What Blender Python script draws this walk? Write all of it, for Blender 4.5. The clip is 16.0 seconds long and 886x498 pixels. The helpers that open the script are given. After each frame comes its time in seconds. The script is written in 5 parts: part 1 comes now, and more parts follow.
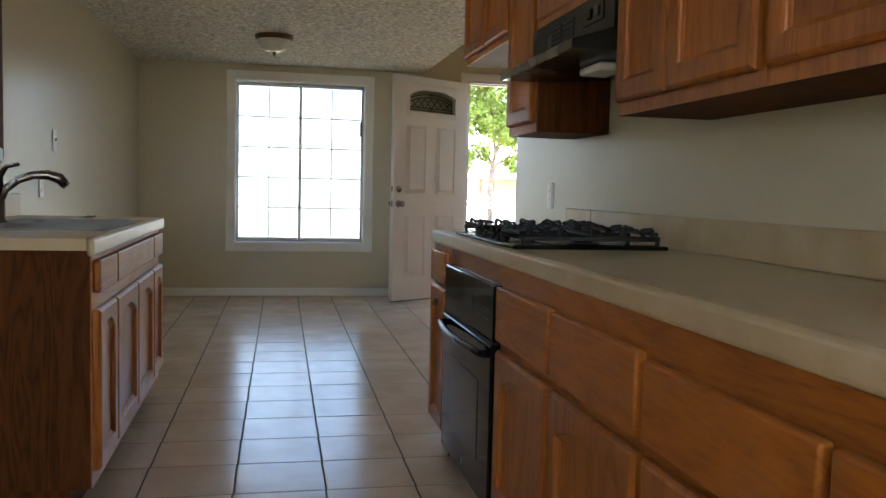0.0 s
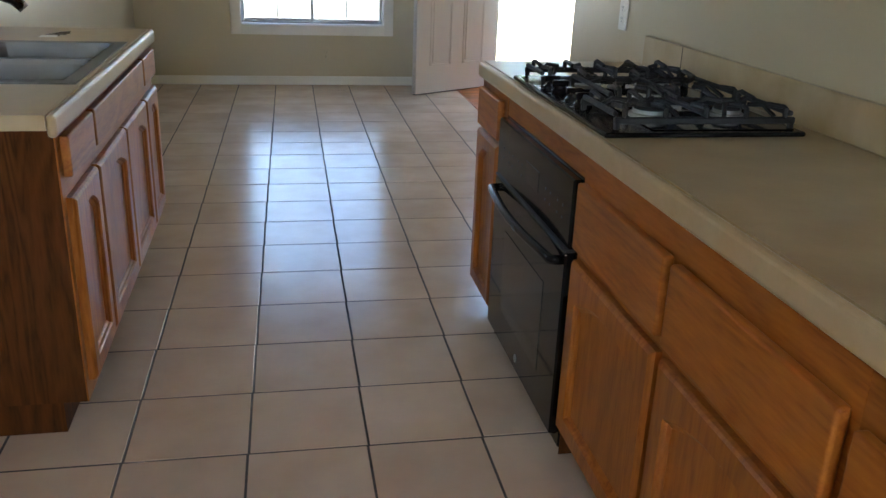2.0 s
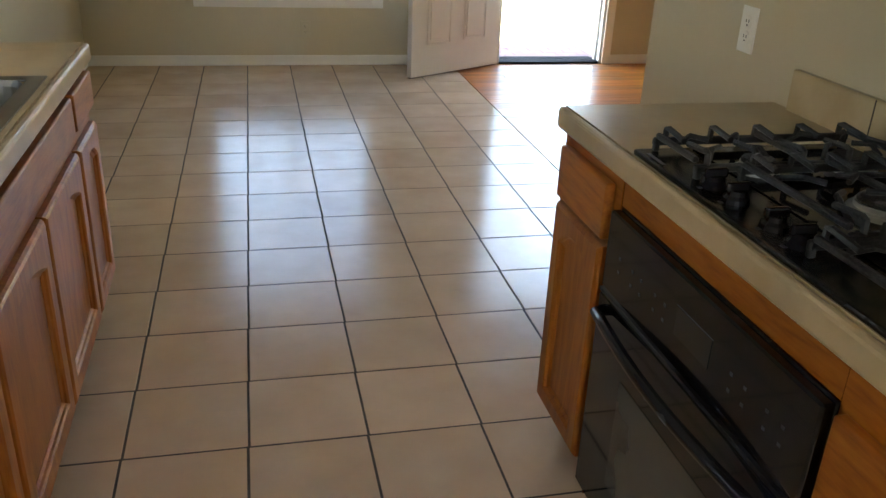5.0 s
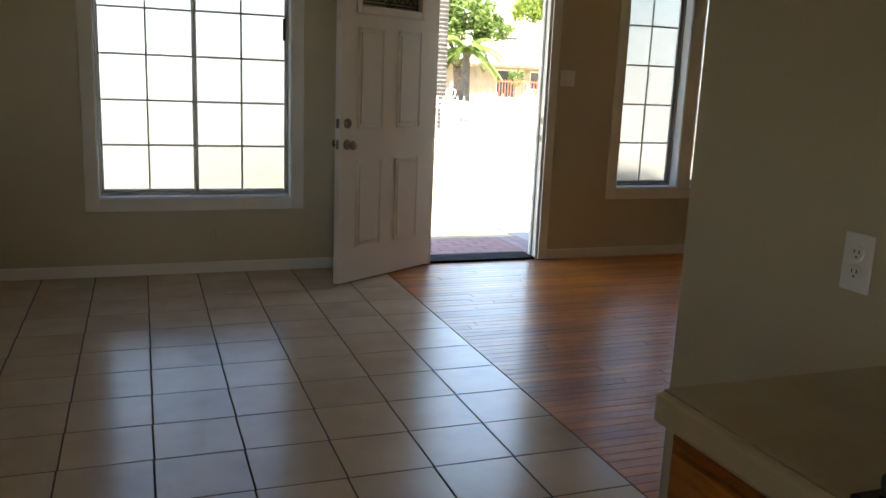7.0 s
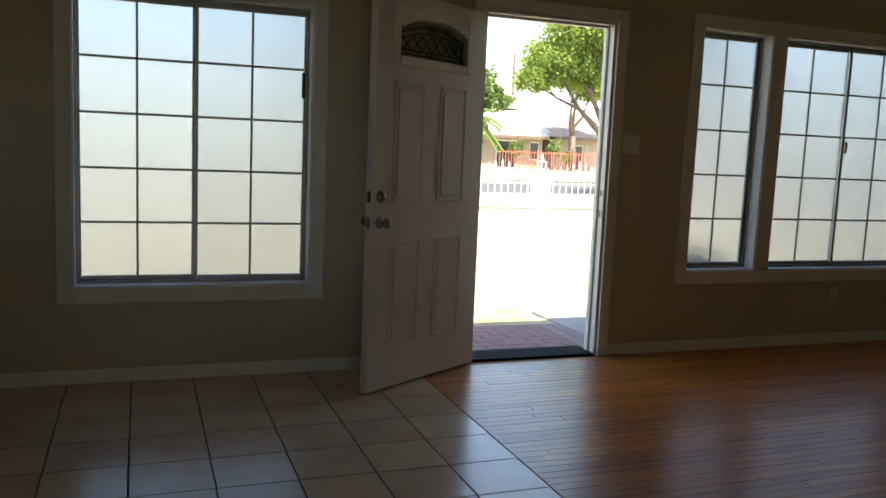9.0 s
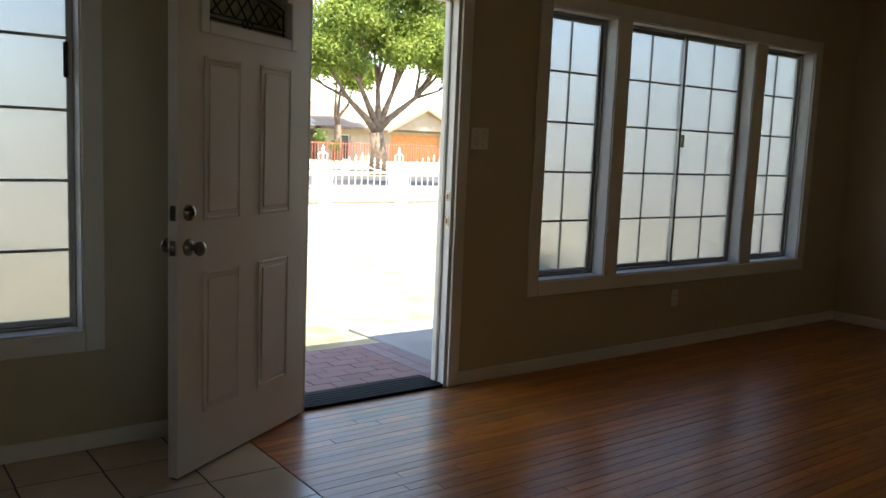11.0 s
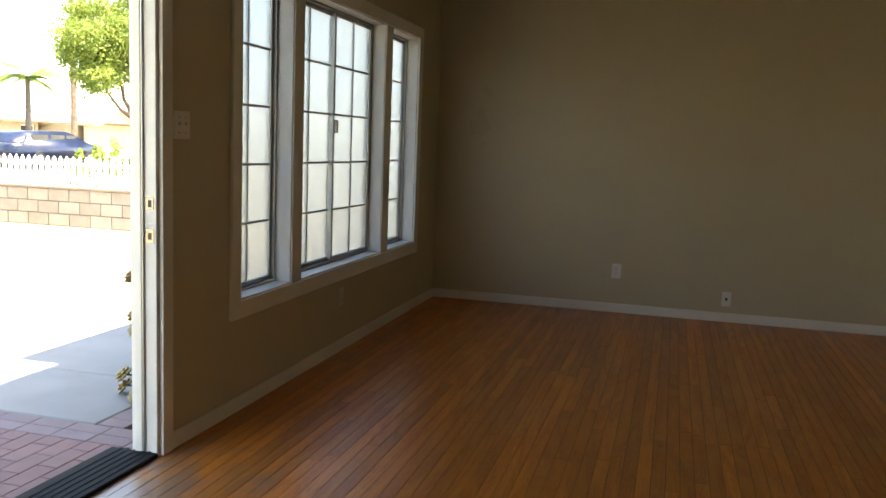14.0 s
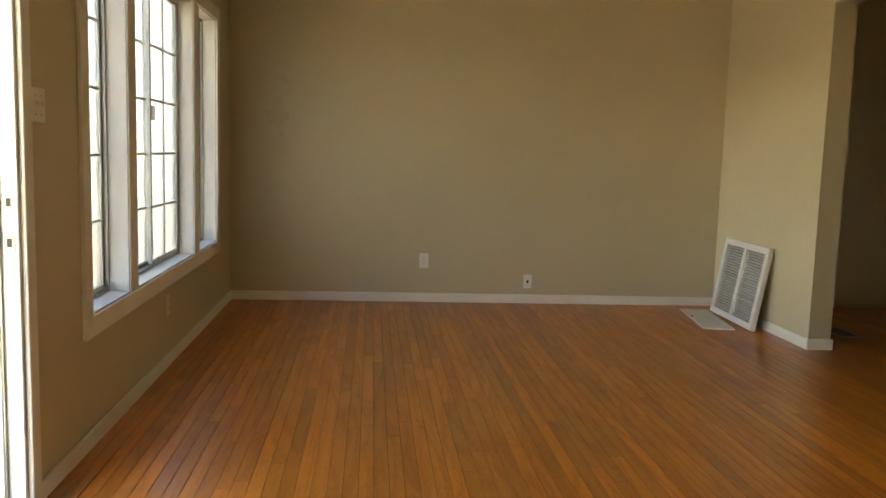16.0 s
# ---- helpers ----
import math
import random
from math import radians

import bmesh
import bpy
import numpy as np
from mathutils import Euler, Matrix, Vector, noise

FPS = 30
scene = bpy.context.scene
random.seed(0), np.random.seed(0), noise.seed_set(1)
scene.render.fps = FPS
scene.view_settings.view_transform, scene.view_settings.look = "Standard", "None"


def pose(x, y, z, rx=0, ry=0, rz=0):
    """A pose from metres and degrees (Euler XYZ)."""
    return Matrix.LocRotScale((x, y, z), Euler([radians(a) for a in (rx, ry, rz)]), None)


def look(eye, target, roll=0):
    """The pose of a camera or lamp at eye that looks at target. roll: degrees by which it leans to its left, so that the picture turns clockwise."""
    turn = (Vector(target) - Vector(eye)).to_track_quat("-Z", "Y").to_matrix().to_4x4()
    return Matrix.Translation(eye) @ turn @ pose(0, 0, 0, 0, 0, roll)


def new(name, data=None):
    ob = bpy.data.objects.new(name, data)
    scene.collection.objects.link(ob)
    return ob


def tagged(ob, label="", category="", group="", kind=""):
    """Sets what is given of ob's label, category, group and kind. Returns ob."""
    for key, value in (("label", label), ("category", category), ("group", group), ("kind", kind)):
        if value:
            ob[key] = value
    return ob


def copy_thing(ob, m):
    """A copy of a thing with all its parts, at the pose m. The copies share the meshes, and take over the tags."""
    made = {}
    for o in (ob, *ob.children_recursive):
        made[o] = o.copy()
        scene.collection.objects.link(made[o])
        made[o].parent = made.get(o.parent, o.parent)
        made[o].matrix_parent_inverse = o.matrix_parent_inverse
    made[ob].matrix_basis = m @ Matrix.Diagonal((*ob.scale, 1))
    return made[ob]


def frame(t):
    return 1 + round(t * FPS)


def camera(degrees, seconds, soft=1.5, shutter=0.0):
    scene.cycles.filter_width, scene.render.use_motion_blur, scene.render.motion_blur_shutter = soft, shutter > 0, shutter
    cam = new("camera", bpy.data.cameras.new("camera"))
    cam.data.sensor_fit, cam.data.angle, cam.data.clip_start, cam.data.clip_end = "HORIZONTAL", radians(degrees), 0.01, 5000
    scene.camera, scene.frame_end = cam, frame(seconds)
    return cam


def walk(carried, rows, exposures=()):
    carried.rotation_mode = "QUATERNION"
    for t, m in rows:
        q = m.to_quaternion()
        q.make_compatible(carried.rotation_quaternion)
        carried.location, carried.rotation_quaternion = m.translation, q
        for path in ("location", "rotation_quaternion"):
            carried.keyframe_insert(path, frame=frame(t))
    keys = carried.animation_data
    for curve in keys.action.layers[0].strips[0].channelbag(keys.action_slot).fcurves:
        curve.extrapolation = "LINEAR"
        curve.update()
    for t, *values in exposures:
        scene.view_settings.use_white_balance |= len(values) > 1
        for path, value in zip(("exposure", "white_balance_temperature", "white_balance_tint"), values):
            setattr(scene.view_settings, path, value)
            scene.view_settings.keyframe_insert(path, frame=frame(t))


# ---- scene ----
cam = camera(55.8, 16.0)
PATH = [
    (0, (0.442, 0.465, 1.028), (0.842, 2.42, 0.888), 1.4),
    (0.5, (0.441, 0.599, 1.138), (0.852, 2.55, 0.984), 2.1),
    (1, (0.381, 0.736, 1.147), (0.764, 2.678, 0.858), 2.2),
    (1.5, (0.374, 0.86, 1.254), (0.745, 2.772, 0.799), 2.2),
    (2, (0.437, 1.086, 1.272), (0.799, 2.922, 0.565), 2.2),
    (2.5, (0.493, 1.289, 1.347), (0.829, 3.092, 0.551), 2.2),
    (3, (0.422, 1.42, 1.355), (0.726, 3.221, 0.541), 2.7),
    (5.3, (0.359, 2.194, 1.372), (0.854, 3.948, 0.547), 2.6),
    (5.5, (0.329, 2.268, 1.377), (0.88, 4.005, 0.552), 2.6),
    (6, (0.32, 2.454, 1.358), (0.951, 4.167, 0.541), 2.2),
    (6.5, (0.367, 2.68, 1.366), (1.054, 4.493, 0.874), 2.0),
    (7, (0.315, 2.865, 1.358), (1.0, 4.698, 0.946), 2.4),
    (7.5, (0.283, 3.063, 1.336), (0.952, 4.915, 0.984), 2.2),
    (8, (0.339, 3.305, 1.313), (1.013, 5.171, 1.059), 2.2),
    (10.3, (0.397, 4.592, 1.308), (1.262, 6.375, 1.044), 3.0),
    (10.5, (0.412, 4.678, 1.324), (1.366, 6.417, 1.067), 2.8),
    (11, (0.457, 4.906, 1.327), (1.646, 6.494, 1.074), 2.4),
    (11.5, (0.493, 5.162, 1.36), (1.861, 6.597, 1.098), 2.7),
    (12, (0.389, 5.432, 1.373), (1.904, 6.712, 1.115), 2.7),
    (12.5, (0.333, 5.676, 1.354), (1.957, 6.815, 1.097), 2.4),
    (13, (0.377, 5.953, 1.354), (2.1, 6.935, 1.098), 2.3),
    (13.5, (0.3, 6.236, 1.341), (2.132, 6.997, 1.09), 2.4),
    (14, (0.267, 6.482, 1.318), (2.182, 7.003, 1.069), 2.2),
    (14.5, (0.335, 6.721, 1.308), (2.273, 7.146, 1.059), 1.9),
    (15, (0.296, 6.949, 1.316), (2.27, 7.155, 1.07), 2.2),
    (15.5, (0.266, 7.128, 1.303), (2.248, 7.012, 1.066), 2.3),
    (16, (0.384, 7.325, 1.244), (2.363, 7.152, 1.01), 1.7),
]
walk(cam, [(t, look(eye, target, roll)) for t, eye, target, roll in PATH],
     exposures=[(0, 4.8, 6700, 11), (1.0, 5.0, 6700, 11), (1.5, 5.05, 6600, 11), (2.0, 5.3, 6300, 10), (2.5, 5.7, 6300, 10), (3.0, 5.75, 6500, 10), (5.5, 5.35, 7700, 11), (6.1, 5.15, 7700, 11), (6.5, 4.35, 7500, 11), (7.0, 3.85, 7400, 11), (8.0, 3.3, 7300, 10),
                (10.5, 2.85, 7200, 9), (11.0, 2.95, 7300, 10), (11.5, 3.2, 7400, 10), (12.0, 3.55, 7700, 10), (12.5, 3.7, 7800, 10), (13.5, 3.85, 7900, 10), (14.5, 3.85, 8500, 10), (15.0, 3.85, 8900, 10), (15.5, 4.65, 9500, 11), (16, 5.0, 10000, 12)])


# ---- world, sun ----
world = bpy.data.worlds.new("sky")
world.use_nodes = True
scene.world = world
sky = world.node_tree.nodes.new("ShaderNodeTexSky")
sky.sky_type, sky.sun_disc = "NISHITA", False
sky.sun_elevation, sky.sun_rotation = radians(63), radians(188)
background = world.node_tree.nodes["Background"]
background.inputs["Strength"].default_value = 0.10
world.node_tree.links.new(sky.outputs[0], background.inputs["Color"])
sun_lamp = new("sun", bpy.data.lights.new("sun", "SUN"))
sun_lamp.data.energy, sun_lamp.data.angle, sun_lamp.data.color = 2.6, radians(0.5), (1.0, 0.95, 0.86)
sun_lamp.matrix_world = look((0, 0, 30), (1.5, 12.3, 0))



def window_light(name, at, aim, w, h, watts, colour):
    """The sky's light through an opening that has no pane in view."""
    ob = new(name, bpy.data.lights.new(name, "AREA"))
    ob.data.shape, ob.data.size, ob.data.size_y, ob.data.energy, ob.data.color = "RECTANGLE", w, h, watts, colour
    ob.matrix_world = look(at, aim)


window_light("rear_window_light", (0.4, -1.0, 1.48), (0.4, 3.0, 1.2), 1.75, 1.1, 0.16, (1.0, 0.95, 0.86))


# ---- materials ----
def surface(name, dark, light, scale=4.0, rough=0.6, bump=0.1, grain=60.0, metal=0.0, stretch=(1, 1, 1), coat=0.0, rough_vary=0.1,
            random_tint=0.0, depth=0.004, spec=0.5, fine_detail=5):
    """A two-scale procedural surface: broad mottling between two colours, fine grain in relief."""
    m = bpy.data.materials.new(name)
    m.use_nodes = True
    n, l = m.node_tree.nodes, m.node_tree.links
    b = n["Principled BSDF"]
    co = n.new("ShaderNodeTexCoord")
    mp = n.new("ShaderNodeMapping")
    mp.inputs["Scale"].default_value = stretch
    info = n.new("ShaderNodeObjectInfo")
    off = n.new("ShaderNodeVectorMath")
    off.operation = "MULTIPLY_ADD"
    off.inputs[1].default_value = (17.0, 11.0, 23.0)
    l.new(info.outputs["Random"], off.inputs[0])
    l.new(co.outputs["Object"], off.inputs[2])
    l.new(off.outputs[0], mp.inputs["Vector"])
    big = n.new("ShaderNodeTexNoise")
    big.inputs["Scale"].default_value, big.inputs["Detail"].default_value = scale, fine_detail
    l.new(mp.outputs[0], big.inputs["Vector"])
    fine = n.new("ShaderNodeTexNoise")
    fine.inputs["Scale"].default_value, fine.inputs["Detail"].default_value = grain, 3
    l.new(mp.outputs[0], fine.inputs["Vector"])
    ramp = n.new("ShaderNodeValToRGB")
    ramp.color_ramp.elements[0].position, ramp.color_ramp.elements[0].color = 0.3, (*dark, 1)
    ramp.color_ramp.elements[1].position, ramp.color_ramp.elements[1].color = 0.7, (*light, 1)
    l.new(big.outputs["Fac"], ramp.inputs["Fac"])
    colour = ramp.outputs[0]
    if random_tint:
        hsv = n.new("ShaderNodeHueSaturation")
        rng = n.new("ShaderNodeMapRange")
        rng.inputs["To Min"].default_value, rng.inputs["To Max"].default_value = 1 - random_tint, 1 + random_tint
        l.new(info.outputs["Random"], rng.inputs["Value"])
        l.new(rng.outputs[0], hsv.inputs["Value"])
        l.new(colour, hsv.inputs["Color"])
        colour = hsv.outputs[0]
    l.new(colour, b.inputs["Base Color"])
    rr = n.new("ShaderNodeMapRange")
    rr.inputs["To Min"].default_value, rr.inputs["To Max"].default_value = max(0.02, rough - rough_vary), min(1, rough + rough_vary)
    l.new(big.outputs["Fac"], rr.inputs["Value"])
    l.new(rr.outputs[0], b.inputs["Roughness"])
    b.inputs["Metallic"].default_value = metal
    b.inputs["Specular IOR Level"].default_value = spec
    b.inputs["Coat Weight"].default_value = coat
    b.inputs["Coat Roughness"].default_value = 0.12
    if bump:
        bp = n.new("ShaderNodeBump")
        bp.inputs["Strength"].default_value, bp.inputs["Distance"].default_value = bump, depth
        l.new(fine.outputs["Fac"], bp.inputs["Height"])
        l.new(bp.outputs[0], b.inputs["Normal"])
    return m


def wood(name, dark, mid, light, axis="z", rough=0.4, coat=0.2, tint=0.12, rings=14.0, island=False, figure=0.55):
    """Oak with long grain along one axis, cathedral figure and pores in relief; the tone changes from piece to piece."""
    m = bpy.data.materials.new(name)
    m.use_nodes = True
    n, l = m.node_tree.nodes, m.node_tree.links
    b = n["Principled BSDF"]
    co = n.new("ShaderNodeTexCoord")
    info = n.new("ShaderNodeNewGeometry") if island else n.new("ShaderNodeObjectInfo")
    rnd = info.outputs["Random Per Island"] if island else info.outputs["Random"]
    off = n.new("ShaderNodeVectorMath")
    off.operation = "MULTIPLY_ADD"
    off.inputs[1].default_value = (31.0, 13.0, 19.0)
    l.new(rnd, off.inputs[0])
    l.new(co.outputs["Object"], off.inputs[2])
    mp = n.new("ShaderNodeMapping")
    mp.inputs["Scale"].default_value = {"x": (0.12, 1, 1), "y": (1, 0.12, 1), "z": (1, 1, 0.12)}[axis]
    l.new(off.outputs[0], mp.inputs["Vector"])
    big = n.new("ShaderNodeTexNoise")
    big.inputs["Scale"].default_value, big.inputs["Detail"].default_value, big.inputs["Distortion"].default_value = 5.0, 3, 0.6
    l.new(mp.outputs[0], big.inputs["Vector"])
    mul = n.new("ShaderNodeMath")
    mul.operation = "MULTIPLY"
    mul.inputs[1].default_value = rings
    l.new(big.outputs["Fac"], mul.inputs[0])
    fr = n.new("ShaderNodeMath")
    fr.operation = "PINGPONG"
    fr.inputs[1].default_value = 0.5
    l.new(mul.outputs[0], fr.inputs[0])
    pore = n.new("ShaderNodeTexNoise")
    pore.inputs["Scale"].default_value, pore.inputs["Detail"].default_value = 160.0, 2
    l.new(mp.outputs[0], pore.inputs["Vector"])
    add = n.new("ShaderNodeMath")
    add.operation = "MULTIPLY_ADD"
    add.inputs[1].default_value = figure
    l.new(fr.outputs[0], add.inputs[0])
    soft = n.new("ShaderNodeMath")
    soft.operation = "MULTIPLY"
    soft.inputs[1].default_value = 0.42
    l.new(pore.outputs["Fac"], soft.inputs[0])
    l.new(soft.outputs[0], add.inputs[2])
    ramp = n.new("ShaderNodeValToRGB")
    e = ramp.color_ramp.elements
    e[0].position, e[0].color = 0.13, (*dark, 1)
    e[1].position, e[1].color = 0.50, (*light, 1)
    k = e.new(0.29)
    k.color = (*mid, 1)
    l.new(add.outputs[0], ramp.inputs["Fac"])
    hsv = n.new("ShaderNodeHueSaturation")
    rng = n.new("ShaderNodeMapRange")
    rng.inputs["To Min"].default_value, rng.inputs["To Max"].default_value = 1 - tint, 1 + tint
    l.new(rnd, rng.inputs["Value"])
    l.new(rng.outputs[0], hsv.inputs["Value"])
    l.new(ramp.outputs[0], hsv.inputs["Color"])
    l.new(hsv.outputs[0], b.inputs["Base Color"])
    wear = n.new("ShaderNodeTexNoise")
    wear.inputs["Scale"].default_value, wear.inputs["Detail"].default_value = 2.3, 6
    l.new(co.outputs["Object"], wear.inputs["Vector"])
    rr = n.new("ShaderNodeMapRange")
    rr.inputs["To Min"].default_value, rr.inputs["To Max"].default_value = rough - 0.12, rough + 0.14
    l.new(wear.outputs["Fac"], rr.inputs["Value"])
    l.new(rr.outputs[0], b.inputs["Roughness"])
    b.inputs["Coat Weight"].default_value, b.inputs["Coat Roughness"].default_value = coat, 0.2
    bp = n.new("ShaderNodeBump")
    bp.inputs["Strength"].default_value, bp.inputs["Distance"].default_value = 0.15, 0.001
    l.new(pore.outputs["Fac"], bp.inputs["Height"])
    l.new(bp.outputs[0], b.inputs["Normal"])
    return m


def frosted(name, tint, rough=0.55):
    m = bpy.data.materials.new(name)
    m.use_nodes = True
    n, l = m.node_tree.nodes, m.node_tree.links
    b = n["Principled BSDF"]
    b.inputs["Base Color"].default_value = (*tint, 1)
    b.inputs["Transmission Weight"].default_value = 1.0
    b.inputs["IOR"].default_value = 1.2
    co = n.new("ShaderNodeTexCoord")
    nz = n.new("ShaderNodeTexNoise")
    nz.inputs["Scale"].default_value, nz.inputs["Detail"].default_value = 3.0, 6
    l.new(co.outputs["Object"], nz.inputs["Vector"])
    rr = n.new("ShaderNodeMapRange")
    rr.inputs["To Min"].default_value, rr.inputs["To Max"].default_value = rough - 0.15, rough + 0.2
    l.new(nz.outputs["Fac"], rr.inputs["Value"])
    l.new(rr.outputs[0], b.inputs["Roughness"])
    return m


def clear(name, tint=(0.9, 0.93, 0.92)):
    m = bpy.data.materials.new(name)
    m.use_nodes = True
    b = m.node_tree.nodes["Principled BSDF"]
    b.inputs["Base Color"].default_value = (*tint, 1)
    b.inputs["Transmission Weight"].default_value, b.inputs["Roughness"].default_value = 1.0, 0.02
    b.inputs["IOR"].default_value = 1.1
    return m


WALL = surface("wall_paint", (0.575, 0.485, 0.32), (0.615, 0.525, 0.355), 1.3, 0.30, 0.22, 45, rough_vary=0.06, depth=0.002)
# dark and light speckle: the shading between popcorn lumps, put into the colour
CEIL = surface("popcorn_ceiling_shaded", (0.44, 0.40, 0.32), (0.94, 0.89, 0.78), 42, 0.9, 1.0, 60, depth=0.03, fine_detail=1)
TRIM = surface("trim_paint", (0.82, 0.78, 0.70), (0.88, 0.84, 0.77), 3, 0.4, 0.08, 30)
WHITE = surface("white_paint", (0.80, 0.775, 0.73), (0.86, 0.84, 0.80), 2, 0.38, 0.06, 25)
DOORPAINT = surface("door_paint", (0.76, 0.70, 0.64), (0.81, 0.76, 0.70), 2, 0.4, 0.05, 30)
TILE = surface("ceramic_tile", (0.64, 0.465, 0.32), (0.74, 0.565, 0.40), 5, 0.21, 0.12, 18, random_tint=0.06, depth=0.0015, rough_vary=0.07, spec=0.85)
GROUT = surface("dark_grout", (0.05, 0.042, 0.036), (0.11, 0.09, 0.075), 12, 0.9, 0.4, 200)
PLANK = wood("floor_oak", (0.40, 0.108, 0.012), (0.55, 0.165, 0.018), (0.66, 0.235, 0.030), "x", 0.36, 0.35, 0.20, 7, figure=0.36)
OAK = wood("honey_oak", (0.255, 0.070, 0.008), (0.36, 0.108, 0.012), (0.44, 0.145, 0.018), "z", 0.42, 0.1, 0.12, 11, figure=0.36)
OAK_Y = wood("honey_oak_rail", (0.255, 0.070, 0.008), (0.36, 0.108, 0.012), (0.44, 0.145, 0.018), "y", 0.42, 0.1, 0.12, 11, figure=0.36)
# oak of the fronts darkened: shade on end panels and plinths is in the colour
OAK_DARK = wood("oak_dark_shaded", (0.05, 0.014, 0.003), (0.085, 0.025, 0.005), (0.115, 0.035, 0.007), "z", 0.6, 0.0, 0.05)
LAMINATE = surface("beige_laminate", (0.46, 0.33, 0.17), (0.57, 0.44, 0.26), 9, 0.33, 0.08, 70)
BLACK = surface("black_glass", (0.006, 0.006, 0.007), (0.01, 0.01, 0.011), 3, 0.07, 0, 30, rough_vary=0.03, spec=0.3)
ENAMEL = surface("black_enamel", (0.008, 0.008, 0.009), (0.016, 0.016, 0.017), 3, 0.25, 0.05, 40, spec=0.3)
IRON = surface("cast_iron", (0.012, 0.012, 0.013), (0.03, 0.03, 0.03), 30, 0.55, 0.5, 200)
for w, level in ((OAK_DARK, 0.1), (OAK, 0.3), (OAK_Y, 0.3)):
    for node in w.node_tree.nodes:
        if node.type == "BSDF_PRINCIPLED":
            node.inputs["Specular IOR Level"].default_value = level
SINK_STEEL = surface("satin_sink_steel", (0.21, 0.20, 0.18), (0.29, 0.28, 0.255), 5, 0.5, 0.05, 120, metal=1.0)
STEEL = surface("brushed_steel", (0.38, 0.37, 0.35), (0.48, 0.47, 0.45), 6, 0.36, 0.05, 120, metal=1.0, stretch=(1, 6, 1))
NICKEL = surface("satin_nickel", (0.22, 0.19, 0.16), (0.33, 0.29, 0.25), 8, 0.28, 0.02, 60, metal=1.0)
ALU = surface("aluminium_frame", (0.38, 0.38, 0.37), (0.5, 0.5, 0.48), 6, 0.4, 0.05, 60, metal=0.8)
PLASTIC = surface("ivory_plastic", (0.82, 0.79, 0.71), (0.87, 0.84, 0.77), 5, 0.35, 0.02, 60)
SLOT = surface("dark_slot", (0.01, 0.01, 0.01), (0.02, 0.02, 0.02), 5, 0.6, 0)
FROST = frosted("obscure_glass", (0.355, 0.385, 0.43))
FROST_PALE = frosted("pale_obscure_glass", (0.30, 0.32, 0.345), 0.65)
FROST_DUSTY = frosted("dusty_obscure_glass", (0.26, 0.28, 0.31), 0.6)
FROST_SHADED = frosted("dim_obscure_glass", (0.27, 0.265, 0.24), 0.65)
FANGLASS = clear("bevelled_fan_glass", (0.80, 0.83, 0.74))
FANGLASS.node_tree.nodes["Principled BSDF"].inputs["Roughness"].default_value = 0.22


def worn_by_door(m):
    """Boards bared and greyed by feet inside the entrance: less colour and no gloss there, with a ragged edge."""
    n, l = m.node_tree.nodes, m.node_tree.links
    b = n["Principled BSDF"]
    geo = n.new("ShaderNodeNewGeometry")
    dist = n.new("ShaderNodeVectorMath")
    dist.operation = "DISTANCE"
    dist.inputs[1].default_value = (2.75, 8.50, 0.0)
    l.new(geo.outputs["Position"], dist.inputs[0])
    nz = n.new("ShaderNodeTexNoise")
    nz.inputs["Scale"].default_value, nz.inputs["Detail"].default_value = 7.0, 5
    l.new(geo.outputs["Position"], nz.inputs["Vector"])
    add = n.new("ShaderNodeMath")
    add.operation = "MULTIPLY_ADD"
    add.inputs[1].default_value = 1.3
    l.new(nz.outputs["Fac"], add.inputs[0])
    l.new(dist.outputs["Value"], add.inputs[2])
    rng = n.new("ShaderNodeMapRange")
    rng.inputs["From Min"].default_value, rng.inputs["From Max"].default_value = 0.85, 1.35
    rng.inputs["To Min"].default_value, rng.inputs["To Max"].default_value = 0.75, 0.0
    l.new(add.outputs[0], rng.inputs["Value"])
    mix = n.new("ShaderNodeMix")
    mix.data_type = "RGBA"
    colour = [k for k in mix.inputs if k.type == "RGBA"]
    l.new(rng.outputs[0], mix.inputs["Factor"])
    l.new(b.inputs["Base Color"].links[0].from_socket, colour[0])
    colour[1].default_value = (0.16, 0.125, 0.10, 1)
    l.new([k for k in mix.outputs if k.type == "RGBA"][0], b.inputs["Base Color"])
    return m


worn_by_door(PLANK)


# ---- mesh helpers ----
def box(bm, x0, x1, y0, y1, z0, z1, bevel=0.0, seg=1):
    """Adds a box to bm, its edges bevelled."""
    v = [bm.verts.new((x, y, z)) for x in (x0, x1) for y in (y0, y1) for z in (z0, z1)]
    fs = [bm.faces.new([v[i] for i in f]) for f in ((0, 1, 3, 2), (4, 6, 7, 5), (0, 4, 5, 1), (2, 3, 7, 6), (0, 2, 6, 4), (1, 5, 7, 3))]
    if bevel:
        es = list({e for f in fs for e in f.edges})
        bmesh.ops.bevel(bm, geom=es, offset=bevel, segments=seg, affect="EDGES", profile=0.5)
    return bm


def cyl(bm, p, q, r0, r1=None, n=16):
    """Adds a tapered, capped cylinder from p to q."""
    p, q = Vector(p), Vector(q)
    r1 = r0 if r1 is None else r1
    d = q - p
    m = Matrix.Translation((p + q) / 2) @ d.to_track_quat("Z", "Y").to_matrix().to_4x4()
    bmesh.ops.create_cone(bm, cap_ends=True, segments=n, radius1=r0, radius2=r1, depth=d.length, matrix=m)
    return bm


